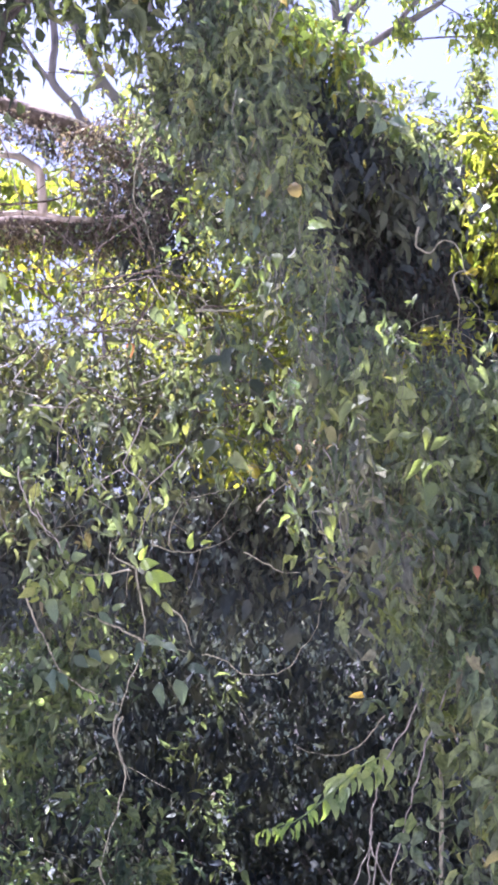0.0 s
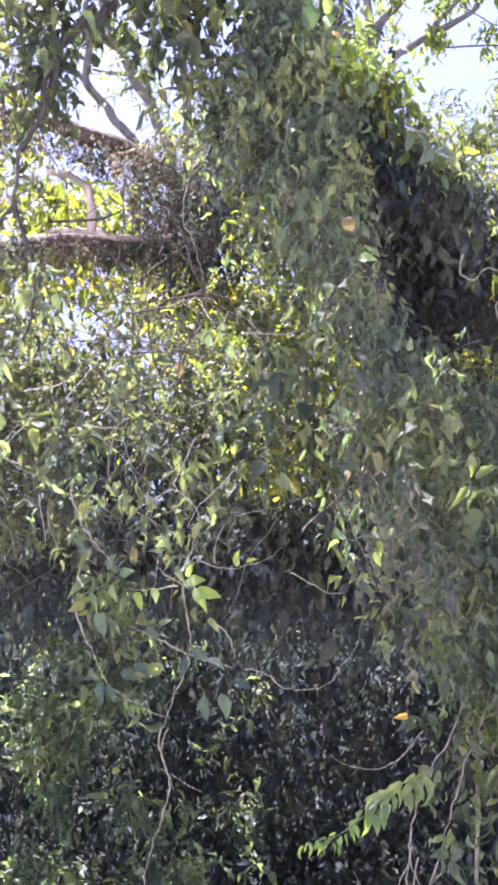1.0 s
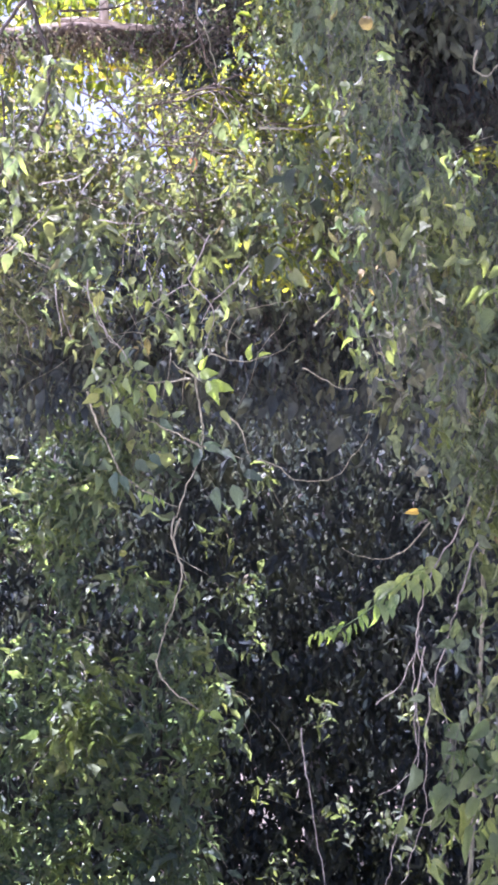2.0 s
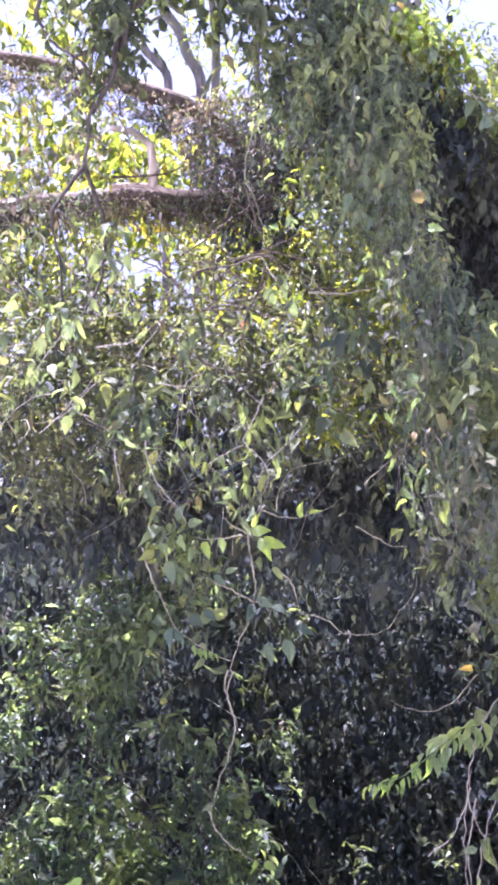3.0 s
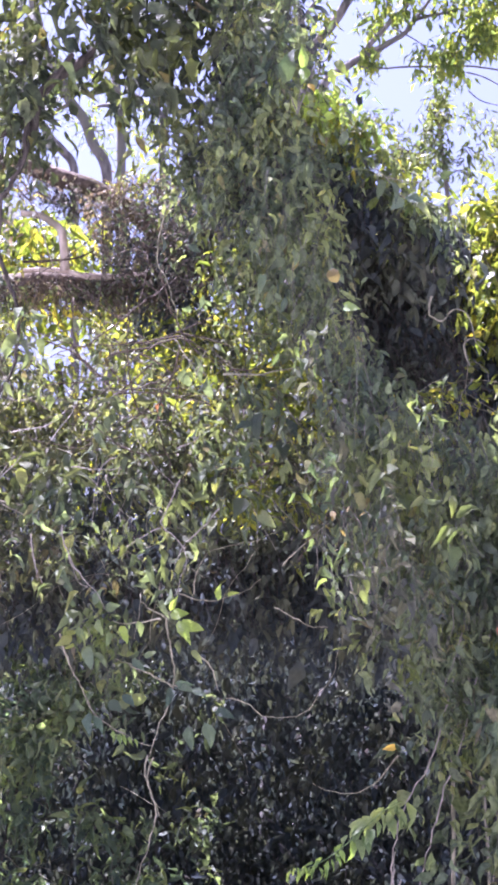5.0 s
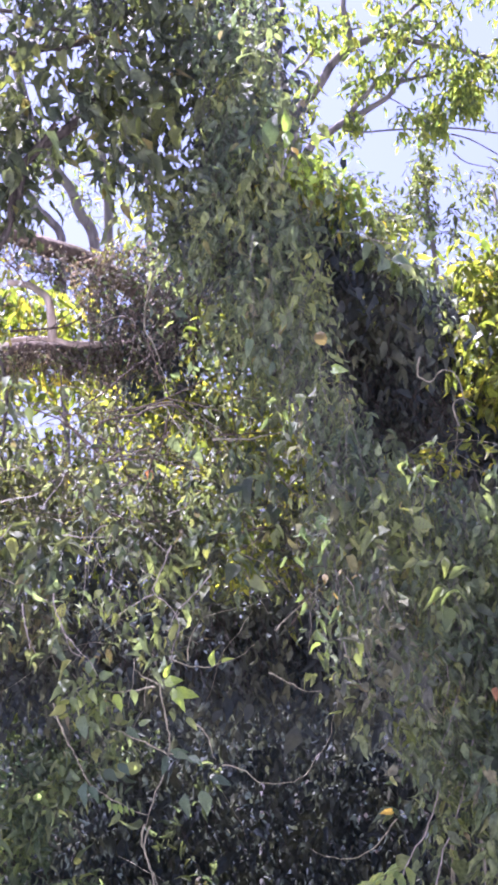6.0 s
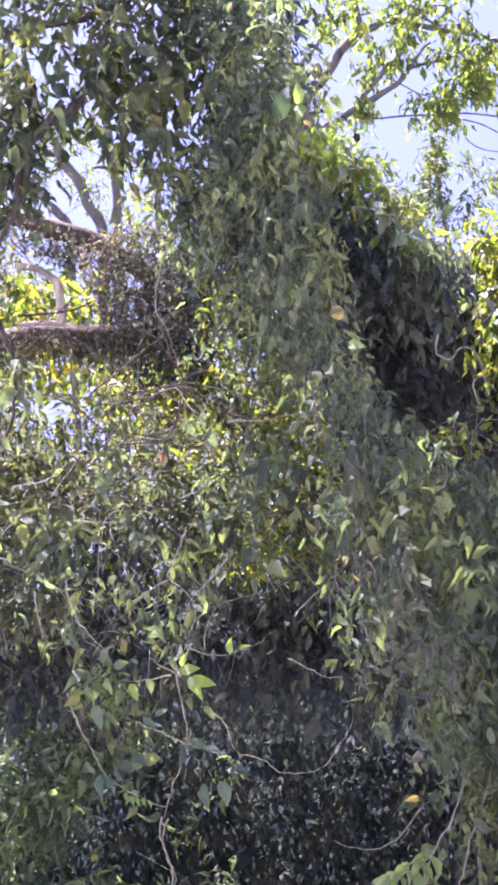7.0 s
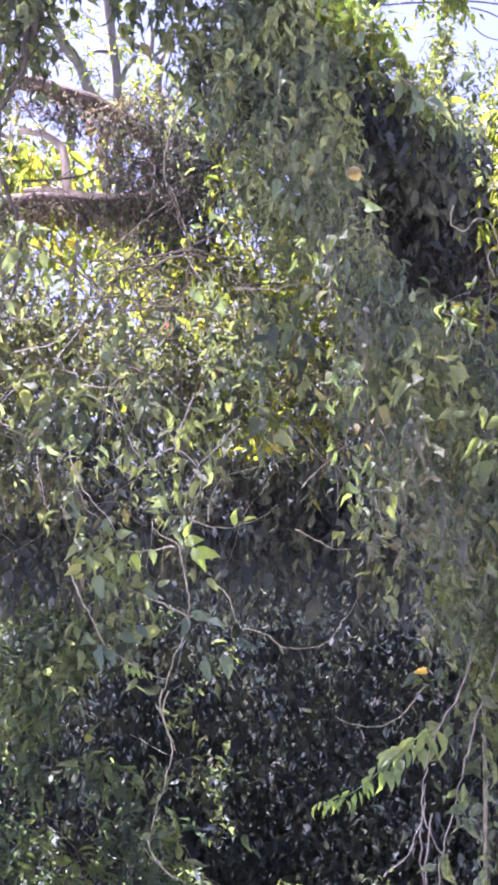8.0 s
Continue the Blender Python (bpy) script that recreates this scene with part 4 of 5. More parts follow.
vine_cover("vine_curtain", (1.6, 12, 0), "curtain of hanging vines with grey-green heart-shaped leaves", "curtain",
           [(130, [(0.79, 6.40), (1.07, 6.41), (1.24, 5.27), (1.36, 4.70), (1.38, 4.35), (1.32, 4.22), (1.17, 4.70), (0.97, 4.83), (0.77, 5.17)], 11.4, 0.7, (0.06, 0.105), VINE_LEAF, 0.3, 150),
            (460, [(0.76, 6.49), (1.11, 6.50), (1.30, 5.34), (1.38, 4.76), (1.40, 4.45), (1.36, 4.21), (1.15, 4.69), (0.94, 4.86), (0.74, 5.24)], 11.6, 0.7, (0.045, 0.09), VINE_LEAF, 0.2, 0),
            (150, [(1.25, 3.95), (1.55, 3.80), (2.14, 3.66), (2.64, 3.66), (2.64, 3.03), (1.54, 3.00), (1.31, 3.44)], 10.9, 0.7, (0.07, 0.11), VINE_LEAF, 0.28, 130),
            (300, [(1.22, 3.95), (1.55, 3.82), (2.14, 3.68), (2.64, 3.68), (2.64, 2.98), (1.49, 3.00), (1.28, 3.50)], 11.0, 0.7, (0.05, 0.1), VINE_LEAF, 0.2, 50),
            (130, [(1.64, 2.99), (2.63, 3.02), (2.63, 2.20), (1.87, 2.18), (1.79, 2.53), (1.65, 2.83)], 10.8, 0.7, (0.07, 0.115), VINE_LEAF, 0.28, 130),
            (260, [(1.59, 2.99), (2.63, 3.02), (2.63, 2.20), (1.85, 2.18), (1.76, 2.53), (1.62, 2.83)], 10.9, 0.7, (0.05, 0.1), VINE_LEAF, 0.2, 40),
            (130, [(1.85, 2.18), (2.63, 2.20), (2.64, 0.06), (2.01, 0.04), (1.94, 1.07), (1.88, 1.86)], 10.6, 0.6, (0.095, 0.14), VINE_LEAF, 0.25, 120),
            (200, [(1.82, 2.18), (2.63, 2.20), (2.64, 0.06), (1.98, 0.04), (1.91, 1.07), (1.82, 1.86)], 10.9, 0.6, (0.06, 0.11), VINE_LEAF, 0.2, 0),
            (24, [(1.68, 1.18), (1.80, 1.28), (2.00, 1.10), (2.02, 0.50), (1.82, 0.50)], 10.1, 0.2, (0.095, 0.14), EDGE_LEAF, 0.0, 200),
            (110, [(1.33, 4.17), (1.42, 4.15), (1.54, 3.92), (1.72, 3.74), (2.09, 3.66), (2.10, 3.55), (1.67, 3.54), (1.42, 3.78)], 11.3, 0.5, (0.05, 0.1), VINE_LEAF, 0.1, 60),
            (14, [(0.03, 2.73), (0.34, 2.73), (0.36, 2.57), (0.08, 2.58)], 12.2, 0.2, (0.08, 0.12), VINE_LEAF, 0.0, 60),
       (30, [(-0.83, 4.18), (-0.05, 4.20), (0.80, 4.05), (1.19, 3.72), (1.21, 3.05), (0.49, 3.14), (-0.78, 3.11)], 11.5, 0.4, (0.09, 0.14), VINE_LEAF, 0.45, 150),
            (34, [(0.57, 4.10), (1.19, 4.12), (1.31, 3.50), (1.20, 3.27), (0.65, 3.43)], 11.8, 0.5, (0.06, 0.11), VINE_LEAF, 0.42, 60)],
           200, [[(1.9, 11.8, -2.15), (2.0, 11.8, 1.5), (1.9, 11.7, 3.4)], [(2.5, 13.8, -2.15), (2.4, 13.8, 2), (1.7, 13.6, 4.4)]])
vine_cover("vine_mound", (2.0, 12.6, 0), "mound of vines with leaves coloured as sunlit yellow-green along its top", "mound",
           [(230, [(0.98, 5.50), (1.11, 5.31), (1.34, 5.29), (1.53, 5.18), (1.70, 5.07), (1.82, 4.95), (1.96, 4.89), (2.00, 4.78), (1.88, 4.82), (1.68, 4.95), (1.50, 5.04), (1.28, 5.12), (1.12, 5.15), (0.98, 5.35)], 11.9, 0.4, (0.05, 0.095), VINE_LEAF, 0.0, 150),
            # Rim leaves in brighter colours, as if lit from behind.
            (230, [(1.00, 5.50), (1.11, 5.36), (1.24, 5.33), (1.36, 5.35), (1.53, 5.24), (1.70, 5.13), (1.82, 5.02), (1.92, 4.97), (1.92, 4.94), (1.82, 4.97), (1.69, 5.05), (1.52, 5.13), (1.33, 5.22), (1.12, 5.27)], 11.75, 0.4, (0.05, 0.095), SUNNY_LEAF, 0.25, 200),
            (60, [(1.02, 5.50), (1.14, 5.39), (1.36, 5.36), (1.53, 5.26), (1.70, 5.14), (1.70, 5.08), (1.52, 5.19), (1.33, 5.27), (1.12, 5.32)], 11.6, 0.3, (0.055, 0.1), FRESH_LEAF, 0.3, 70),
            (190, [(1.10, 5.35), (1.36, 5.28), (1.56, 5.20), (1.72, 5.08), (1.92, 4.92), (2.10, 4.80), (2.05, 4.74), (1.86, 4.85), (1.66, 4.98), (1.40, 5.08), (1.10, 5.12)], 12.5, 0.7, (0.055, 0.1), VINE_LEAF, 0.0, 0),
            (260, [(0.80, 4.97), (1.19, 4.77), (1.43, 4.33), (1.32, 4.12), (0.97, 4.11), (0.81, 4.46)], 12.1, 0.4, (0.045, 0.085), VINE_LEAF, 0.33, 60),
            (46, [(1.16, 5.14), (1.40, 5.02), (1.47, 4.75), (1.42, 4.45), (1.30, 4.50)], 11.7, 0.3, (0.05, 0.085), VINE_LEAF, 0.3, 50),
            (40, [(1.80, 4.93), (1.98, 4.88), (2.07, 4.76), (2.12, 4.48), (2.07, 4.42), (2.00, 4.66)], 12.0, 0.4, (0.05, 0.09), VINE_LEAF, 0.1, 30),
            (18, [(1.55, 4.30), (2.25, 4.10), (2.30, 3.85), (1.60, 3.90)], 12.4, 0.4, (0.06, 0.1), VINE_LEAF, 0.4, 40)],
           220, [[(2.6, 14.0, -2.15), (2.5, 14.0, 2.5), (2.1, 13.9, 4.5)]])
vine_cover("leafy_liana", (-0.6, 12.2, 0), "climbing liana with large leaves coloured dark as if backlit by the sky", "liana",
           [(100, [(-0.62, 6.81), (0.79, 6.86), (0.66, 5.81), (0.52, 5.55), (0.24, 5.70), (-0.06, 5.78), (-0.49, 5.89)], 11.8, 0.6, (0.085, 0.15), SHADED_LIANA_LEAF, 0.45, 120),
            (9, [(-0.36, 5.71), (0.00, 5.72), (0.09, 5.66), (-0.14, 5.53), (-0.30, 5.59)], 11.8, 0.3, (0.09, 0.13), SHADED_LIANA_LEAF, 0.2, 40),
            (16, [(-0.71, 4.71), (-0.29, 4.75), (-0.25, 3.81), (-0.78, 3.79)], 12.0, 0.4, (0.06, 0.1), SHADED_LIANA_LEAF, 0.4, 0),
            (95, [(-0.45, 7.07), (0.77, 7.07), (0.76, 6.22), (0.45, 6.06), (0.15, 6.22), (-0.44, 6.28)], 12.0, 0.4, (0.085, 0.15), SHADED_LIANA_LEAF, 0.42, 40),
            (40, [(-0.50, 6.02), (-0.04, 6.02), (0.02, 5.74), (-0.13, 5.58), (-0.49, 5.58)], 12.0, 0.4, (0.07, 0.12), SHADED_LIANA_LEAF, 0.3, 0),
            (34, [(0.24, 6.22), (0.73, 6.22), (0.76, 5.64), (0.61, 5.58), (0.36, 5.86)], 12.0, 0.4, (0.08, 0.14), SHADED_LIANA_LEAF, 0.36, 0)],
           240)
vine_cover("leafy_liana", (0.4, 12.0, 0), "liana with dense dark green leaves high between the trunks", "liana",
           [(115, [(-0.50, 6.35), (0.85, 6.35), (0.84, 5.49), (0.38, 5.40), (0.23, 5.52), (0.03, 5.61), (-0.15, 5.52), (-0.50, 5.61)], 11.7, 0.5, (0.085, 0.15), SHADED_LIANA_LEAF, 0.42, 80),
            (60, [(0.45, 5.52), (0.67, 5.55), (0.67, 5.12), (0.50, 5.12)], 12.0, 0.3, (0.06, 0.1), VINE_LEAF, 0.1, 30),
            (40, [(-0.50, 5.49), (-0.18, 5.46), (-0.21, 5.22), (-0.50, 5.19)], 11.9, 0.3, (0.06, 0.11), SHADED_LIANA_LEAF, 0.2, 20)],
           260)


vine_cover("leafy_tangle", (-0.8, 12.4, 0), "tangle of dull leaves and twigs beside the crooked branch", "mound",
           [(70, [(-0.88, 5.29), (-0.41, 5.14), (-0.34, 4.86), (-0.42, 4.51), (-0.53, 4.13), (-0.83, 4.0)], 12.4, 0.4, (0.05, 0.1), SHADED_LIANA_LEAF, 0.3, 60), (60, [(-0.87, 5.17), (-0.46, 5.05), (-0.36, 4.84), (-0.47, 4.49), (-0.58, 4.17), (-0.82, 4.11)], 12.3, 0.4, (0.04, 0.08), DRY_LEAF, 0.3, 40)],
           420)
vine_cover("dark_leaf_spray", (0.05, 11.6, 0), "spray of broad dark green leaves hanging in the small-leaved shrub", "mound",
           [(16, [(-0.22, 3.32), (0.05, 3.3), (0.03, 3.07), (-0.17, 3.05)], 11.5, 0.2, (0.1, 0.16), SHADED_LIANA_LEAF, 0.0, 60)],
           430)
vine_cover("withered_vines", (1.9, 10.8, 0), "withered grey-green vine leaves hanging thinly down the curtain", "curtain",
           [(18, [(1.45, 3.13), (1.78, 3.12), (1.79, 2.57), (1.58, 2.54), (1.5, 2.8)], 10.5, 0.4, (0.05, 0.085), WITHERED_LEAF, 0.2, 80), (9, [(1.19, 4.16), (1.45, 3.94), (1.49, 3.47), (1.28, 3.47), (1.16, 3.79)], 10.7, 0.3, (0.05, 0.09), WITHERED_LEAF, 0.3, 50)],
           440)


# Sprays whose yellow-green colour stands in for backlight breaking through the curtain.
vine_cover("backlit_shoots", (1.4, 10.7, 0), "small sprays of fresh leaves coloured yellow-green as backlit patches in the vine curtain", "mound",
           [(6, [(1.23, 3.25), (1.27, 3.26), (1.27, 3.12), (1.23, 3.12)], 10.3, 0.1, (0.06, 0.09), EDGE_LEAF, 0.0, 40),
            (4, [(1.30, 3.05), (1.41, 3.04), (1.38, 2.95), (1.32, 2.96)], 10.5, 0.1, (0.035, 0.06), YELLOW_LEAF, 0.0, 14),
            (10, [(1.26, 2.76), (1.38, 2.77), (1.37, 2.67), (1.26, 2.67)], 10.3, 0.1, (0.06, 0.1), EDGE_LEAF, 0.0, 60),
            (4, [(1.84, 2.97), (1.91, 2.96), (1.93, 2.89), (1.87, 2.89)], 10.45, 0.1, (0.09, 0.13), EDGE_LEAF, 0.0, 40),
            (6, [(1.66, 3.46), (1.81, 3.41), (1.81, 3.31), (1.70, 3.31)], 10.3, 0.1, (0.05, 0.08), EDGE_LEAF, 0.0, 50),
            (2, [(1.98, 3.42), (2.04, 3.41), (2.03, 3.35), (1.99, 3.35)], 10.85, 0.1, (0.05, 0.08), EDGE_LEAF, 0.0, 30),
            (8, [(1.10, 3.93), (1.21, 3.90), (1.19, 3.73), (1.11, 3.75)], 10.7, 0.1, (0.05, 0.085), EDGE_LEAF, 0.0, 50),
            (8, [(0.33, 3.25), (0.43, 3.28), (0.46, 3.15), (0.35, 3.12)], 11.0, 0.1, (0.06, 0.09), EDGE_LEAF, 0.0, 50),
            (8, [(0.22, 3.04), (0.38, 3.02), (0.36, 2.89), (0.23, 2.91)], 11.0, 0.1, (0.06, 0.09), EDGE_LEAF, 0.0, 50)],
           400)


# ---- single branches and hanging vines ----
def add_leaves(ob, leaves, seed):
    """Single leaves on a vine: each is place, tip, size, material."""
    rng = np.random.default_rng(seed)
    for place, tip, size, mat in leaves:
        leaf_parts(ob, np.array([place]), np.array([tip], float) + rng.normal(size=(1, 3)) * 0.15, np.array([(rng.normal() * 0.25, -1, 0.2 + 0.15 * rng.normal())]), [size * 0.86], "oval", mat, rng)


def vine(name, label, lines, material, radius, leaves=(), seed=0, category="vine"):
    """Stems and their few leaves."""
    ob = thing(name, lines[0][0], label, category)
    stems = [part("stem", limb_mesh("stem", line, radius, radius * 0.3, material, sides=7, lumps=0.5, crook=0.07), ob) for line in lines]
    add_leaves(stems[0], leaves, seed)
    return ob


vine("dark_branch", "dark crooked climbing branch in front of mossy limbs",
     [[(-0.67, 12.00, 6.58), (-0.62, 12.00, 6.01), (-0.60, 12.00, 5.76), (-0.60, 12.00, 5.58), (-0.64, 12.00, 5.42), (-0.64, 12.00, 5.29), (-0.55, 12.00, 5.17), (-0.39, 12.00, 5.07), (-0.35, 12.00, 5.03)], [(0.01, 12.00, 5.60), (-0.07, 12.00, 5.48), (-0.17, 12.00, 5.37), (-0.23, 12.00, 5.18), (-0.24, 12.00, 5.03), (-0.31, 12.00, 4.87), (-0.35, 12.00, 4.78), (-0.37, 12.00, 4.53), (-0.48, 12.00, 4.35), (-0.54, 12.00, 4.22), (-0.48, 12.00, 4.04), (-0.46, 12.00, 3.80), (-0.48, 12.00, 3.50)],
      [(-0.37, 12.00, 4.53), (-0.31, 12.00, 4.38), (-0.25, 12.00, 4.17), (-0.26, 12.00, 3.93), (-0.37, 12.00, 3.69)], [(-0.78, 12.00, 6.17), (-0.30, 12.00, 6.22), (-0.09, 12.00, 6.13), (0.15, 12.00, 6.08), (0.39, 12.00, 5.99)], [(-0.79, 12.10, 5.89), (-0.31, 12.10, 5.99), (-0.12, 12.10, 6.03), (0.07, 12.10, 6.05), (0.18, 12.10, 6.12)]], DARK_BARK, 0.016, category="branch")
vine("thick_branch", "thick dark branch high among the liana leaves", [[(-0.95, 12.40, 5.93), (-0.51, 12.40, 6.05), (-0.33, 12.40, 6.10), (-0.14, 12.40, 6.14), (0.05, 12.40, 6.16), (0.30, 12.40, 6.29), (0.61, 12.40, 6.56)]], DARK_BARK, 0.038, category="branch")
vine("thick_branch", "dark knotted branch hung with leaves before the mossy limb", [[(0.23, 12.10, 5.77), (0.05, 12.10, 5.58), (-0.08, 12.10, 5.49), (-0.17, 12.10, 5.39), (-0.20, 12.10, 5.28), (-0.21, 12.10, 5.16), (-0.25, 12.10, 5.05), (-0.29, 12.10, 4.95), (-0.34, 12.10, 4.83)], [(-0.20, 12.10, 5.28), (-0.30, 12.10, 5.22), (-0.45, 12.10, 5.13)]], DARK_BARK, 0.034, category="branch")
vine("arching_vine", "thin pale vine arching over the dark hollow with fresh leaves",
     [[(0.62, 12.32, 2.76), (0.73, 12.32, 2.73), (0.86, 12.32, 2.74), (0.97, 12.32, 2.78), (1.05, 12.32, 2.84)],
      [(0.70, 12.32, 2.76), (0.71, 12.32, 2.87), (0.76, 12.32, 2.97), (0.86, 12.32, 3.01), (1.01, 12.32, 3.04), (1.13, 12.32, 3.09)],
      [(0.62, 12.32, 2.76), (0.61, 12.32, 2.87), (0.64, 12.32, 2.99), (0.73, 12.32, 3.11), (0.79, 12.32, 3.19)]], STEM, 0.0048)
fresh_vine = vine("fresh_leaved_vine", "hanging woody vine with bright fresh leaves and knotted nodes",
     [[(0.55, 11.98, 2.61), (0.57, 11.98, 2.49), (0.59, 11.98, 2.38), (0.59, 11.98, 2.28), (0.57, 11.98, 2.17), (0.53, 11.98, 2.06), (0.49, 11.98, 1.97), (0.47, 11.98, 1.90)],
      [(0.53, 11.98, 2.60), (0.41, 11.98, 2.58), (0.28, 11.98, 2.58)],
      [(0.55, 11.98, 2.61), (0.47, 11.98, 2.65), (0.42, 11.98, 2.69)],
      [(0.59, 11.98, 2.26), (0.51, 11.98, 2.30), (0.43, 11.98, 2.34), (0.34, 11.98, 2.37), (0.29, 11.98, 2.39)],
      [(0.01, 11.98, 2.52), (0.05, 11.98, 2.40), (0.09, 11.98, 2.31), (0.14, 11.98, 2.20), (0.19, 11.98, 2.11), (0.28, 11.98, 2.04), (0.37, 11.98, 1.99), (0.49, 11.98, 1.95)],
      [(0.70, 11.98, 2.42), (0.77, 11.98, 2.38), (0.80, 11.98, 2.32), (0.83, 11.98, 2.22)],
      [(0.60, 11.98, 2.26), (0.67, 11.98, 2.24), (0.73, 11.98, 2.23), (0.80, 11.98, 2.21)],
      [(0.47, 11.98, 1.91), (0.46, 11.98, 1.81), (0.49, 11.98, 1.72), (0.51, 11.98, 1.61), (0.49, 11.98, 1.50), (0.46, 11.98, 1.38), (0.42, 11.98, 1.28), (0.40, 11.98, 1.19)],
      [(0.50, 11.98, 1.90), (0.47, 11.98, 1.79), (0.50, 11.98, 1.70), (0.53, 11.98, 1.59)],
      [(0.40, 11.98, 1.19), (0.42, 11.98, 1.13), (0.46, 11.98, 1.07), (0.54, 11.98, 1.00), (0.61, 11.98, 0.95), (0.68, 11.98, 0.94)]], STEM, 0.0062)
add_leaves(fresh_vine, [((0.57, 11.89, 2.63), (0.57, -0.3, 0.82), 0.098, FRESH_LEAF),
                        ((0.57, 11.89, 2.61), (0.99, -0.3, 0.15), 0.125, FRESH_LEAF),
                        ((0.61, 11.89, 2.56), (1.00, -0.3, -0.05), 0.165, FRESH_LEAF),
                        ((0.61, 11.84, 2.57), (0.5, -0.3, -0.86), 0.155, FRESH_LEAF),
                        ((0.81, 11.89, 2.69), (0.29, -0.3, 0.96), 0.098, FRESH_LEAF),
                        ((0.86, 11.89, 2.71), (0.96, -0.3, 0.29), 0.075, FRESH_LEAF)], 20)
add_leaves(fresh_vine, [((0.60, 11.89, 2.26), (0.97, -0.3, 0.24), 0.107, BANK_LEAF),
                        ((0.61, 11.89, 2.25), (0.97, -0.3, -0.24), 0.116, BANK_LEAF),
                        ((0.68, 11.89, 2.23), (0.98, -0.3, -0.20), 0.122, BANK_LEAF),
                        ((0.58, 11.89, 2.24), (-0.33, -0.3, -0.94), 0.135, BANK_LEAF),
                        ((0.80, 11.89, 2.13), (0.96, -0.3, -0.29), 0.135, BANK_LEAF),
                        ((0.67, 11.89, 2.05), (0.24, -0.3, -0.97), 0.153, BANK_LEAF),
                        ((0.76, 11.89, 2.06), (0.15, -0.3, -0.99), 0.149, BANK_LEAF)], 21)
add_leaves(fresh_vine, [((0.32, 11.89, 2.55), (0.60, -0.3, -0.80), 0.125, FRESH_LEAF),
                        ((0.14, 11.89, 2.45), (0.15, -0.3, -0.99), 0.153, BANK_LEAF),
                        ((0.19, 11.89, 2.41), (0.51, -0.3, -0.86), 0.116, VINE_LEAF),
                        ((0.05, 11.89, 2.59), (-0.45, -0.3, -0.89), 0.116, BANK_LEAF),
                        ((0.09, 11.89, 2.65), (-0.94, -0.3, 0.35), 0.103, BANK_LEAF),
                        ((0.18, 11.89, 2.66), (0.64, -0.3, 0.77), 0.107, BANK_LEAF),
                        ((0.24, 11.89, 2.64), (1.00, -0.3, -0.10), 0.103, BANK_LEAF)], 22)
add_leaves(fresh_vine, [((0.17, 11.89, 2.11), (-0.10, -0.3, -1.00), 0.153, BANK_LEAF),
                        ((0.19, 11.89, 2.09), (0.41, -0.3, -0.91), 0.116, BANK_LEAF),
                        ((0.27, 11.89, 2.17), (0.65, -0.3, -0.76), 0.116, VINE_LEAF),
                        ((0.34, 11.89, 2.20), (0.76, -0.3, -0.65), 0.103, BANK_LEAF),
                        ((0.38, 11.89, 2.38), (0.89, -0.3, -0.45), 0.107, BANK_LEAF),
                        ((0.44, 11.89, 2.39), (0.81, -0.3, 0.58), 0.084, BANK_LEAF)], 23)
add_leaves(fresh_vine, [((0.29, 11.89, 2.02), (0.00, -0.3, -1.00), 0.060, FRESH_LEAF),
                        ((0.32, 11.89, 2.00), (0.15, -0.3, -0.99), 0.066, FRESH_LEAF),
                        ((0.34, 11.89, 2.00), (0.29, -0.3, -0.96), 0.066, FRESH_LEAF),
                        ((0.37, 11.89, 1.99), (0.37, -0.3, -0.93), 0.060, FRESH_LEAF),
                        ((0.40, 11.89, 1.98), (0.60, -0.3, -0.80), 0.052, FRESH_LEAF),
                        ((0.07, 11.89, 2.49), (-0.53, -0.3, -0.85), 0.112, VINE_LEAF),
                        ((0.10, 11.89, 2.54), (0.58, -0.3, -0.81), 0.107, BANK_LEAF)], 24)
add_leaves(fresh_vine, [((0.20, 11.89, 2.58), (0.29, -0.3, -0.96), 0.112, BANK_LEAF),
                        ((0.26, 11.89, 2.52), (-0.20, -0.3, -0.98), 0.107, BANK_LEAF),
                        ((0.41, 11.89, 2.57), (0.29, -0.3, -0.96), 0.093, BANK_LEAF),
                        ((0.61, 11.89, 2.48), (0.20, -0.3, -0.98), 0.093, VINE_LEAF),
                        ((0.68, 11.89, 2.43), (0.66, -0.3, -0.75), 0.103, VINE_LEAF),
                        ((0.68, 11.89, 0.94), (0.94, -0.3, -0.35), 0.093, FRESH_LEAF),
                        ((0.64, 11.89, 0.95), (-0.35, -0.3, -0.94), 0.089, FRESH_LEAF),
                        ((0.41, 11.89, 1.21), (-0.94, -0.3, -0.35), 0.070, VINE_LEAF)], 25)
leafy(fresh_vine, np.random.default_rng(402), np.array([(0.03, 2.64), (0.10, 2.67), (0.16, 2.65), (0.21, 2.63), (0.05, 2.56), (0.12, 2.58), (0.18, 2.56), (0.10, 2.48), (0.23, 2.48), (0.29, 2.50), (0.15, 2.39), (0.32, 2.35), (0.10, 2.28)], float), 12.0, 0.1, 0.22, 0.05, 0.4, (0.05, 0.09), "oval", EDGE_LEAF,
      (0, -0.3, -0.7), (0, -0.7, 0.5), jitter=(0.7, 0.5), stem=0.002, singles=60, relief=0.0, per_node=2)
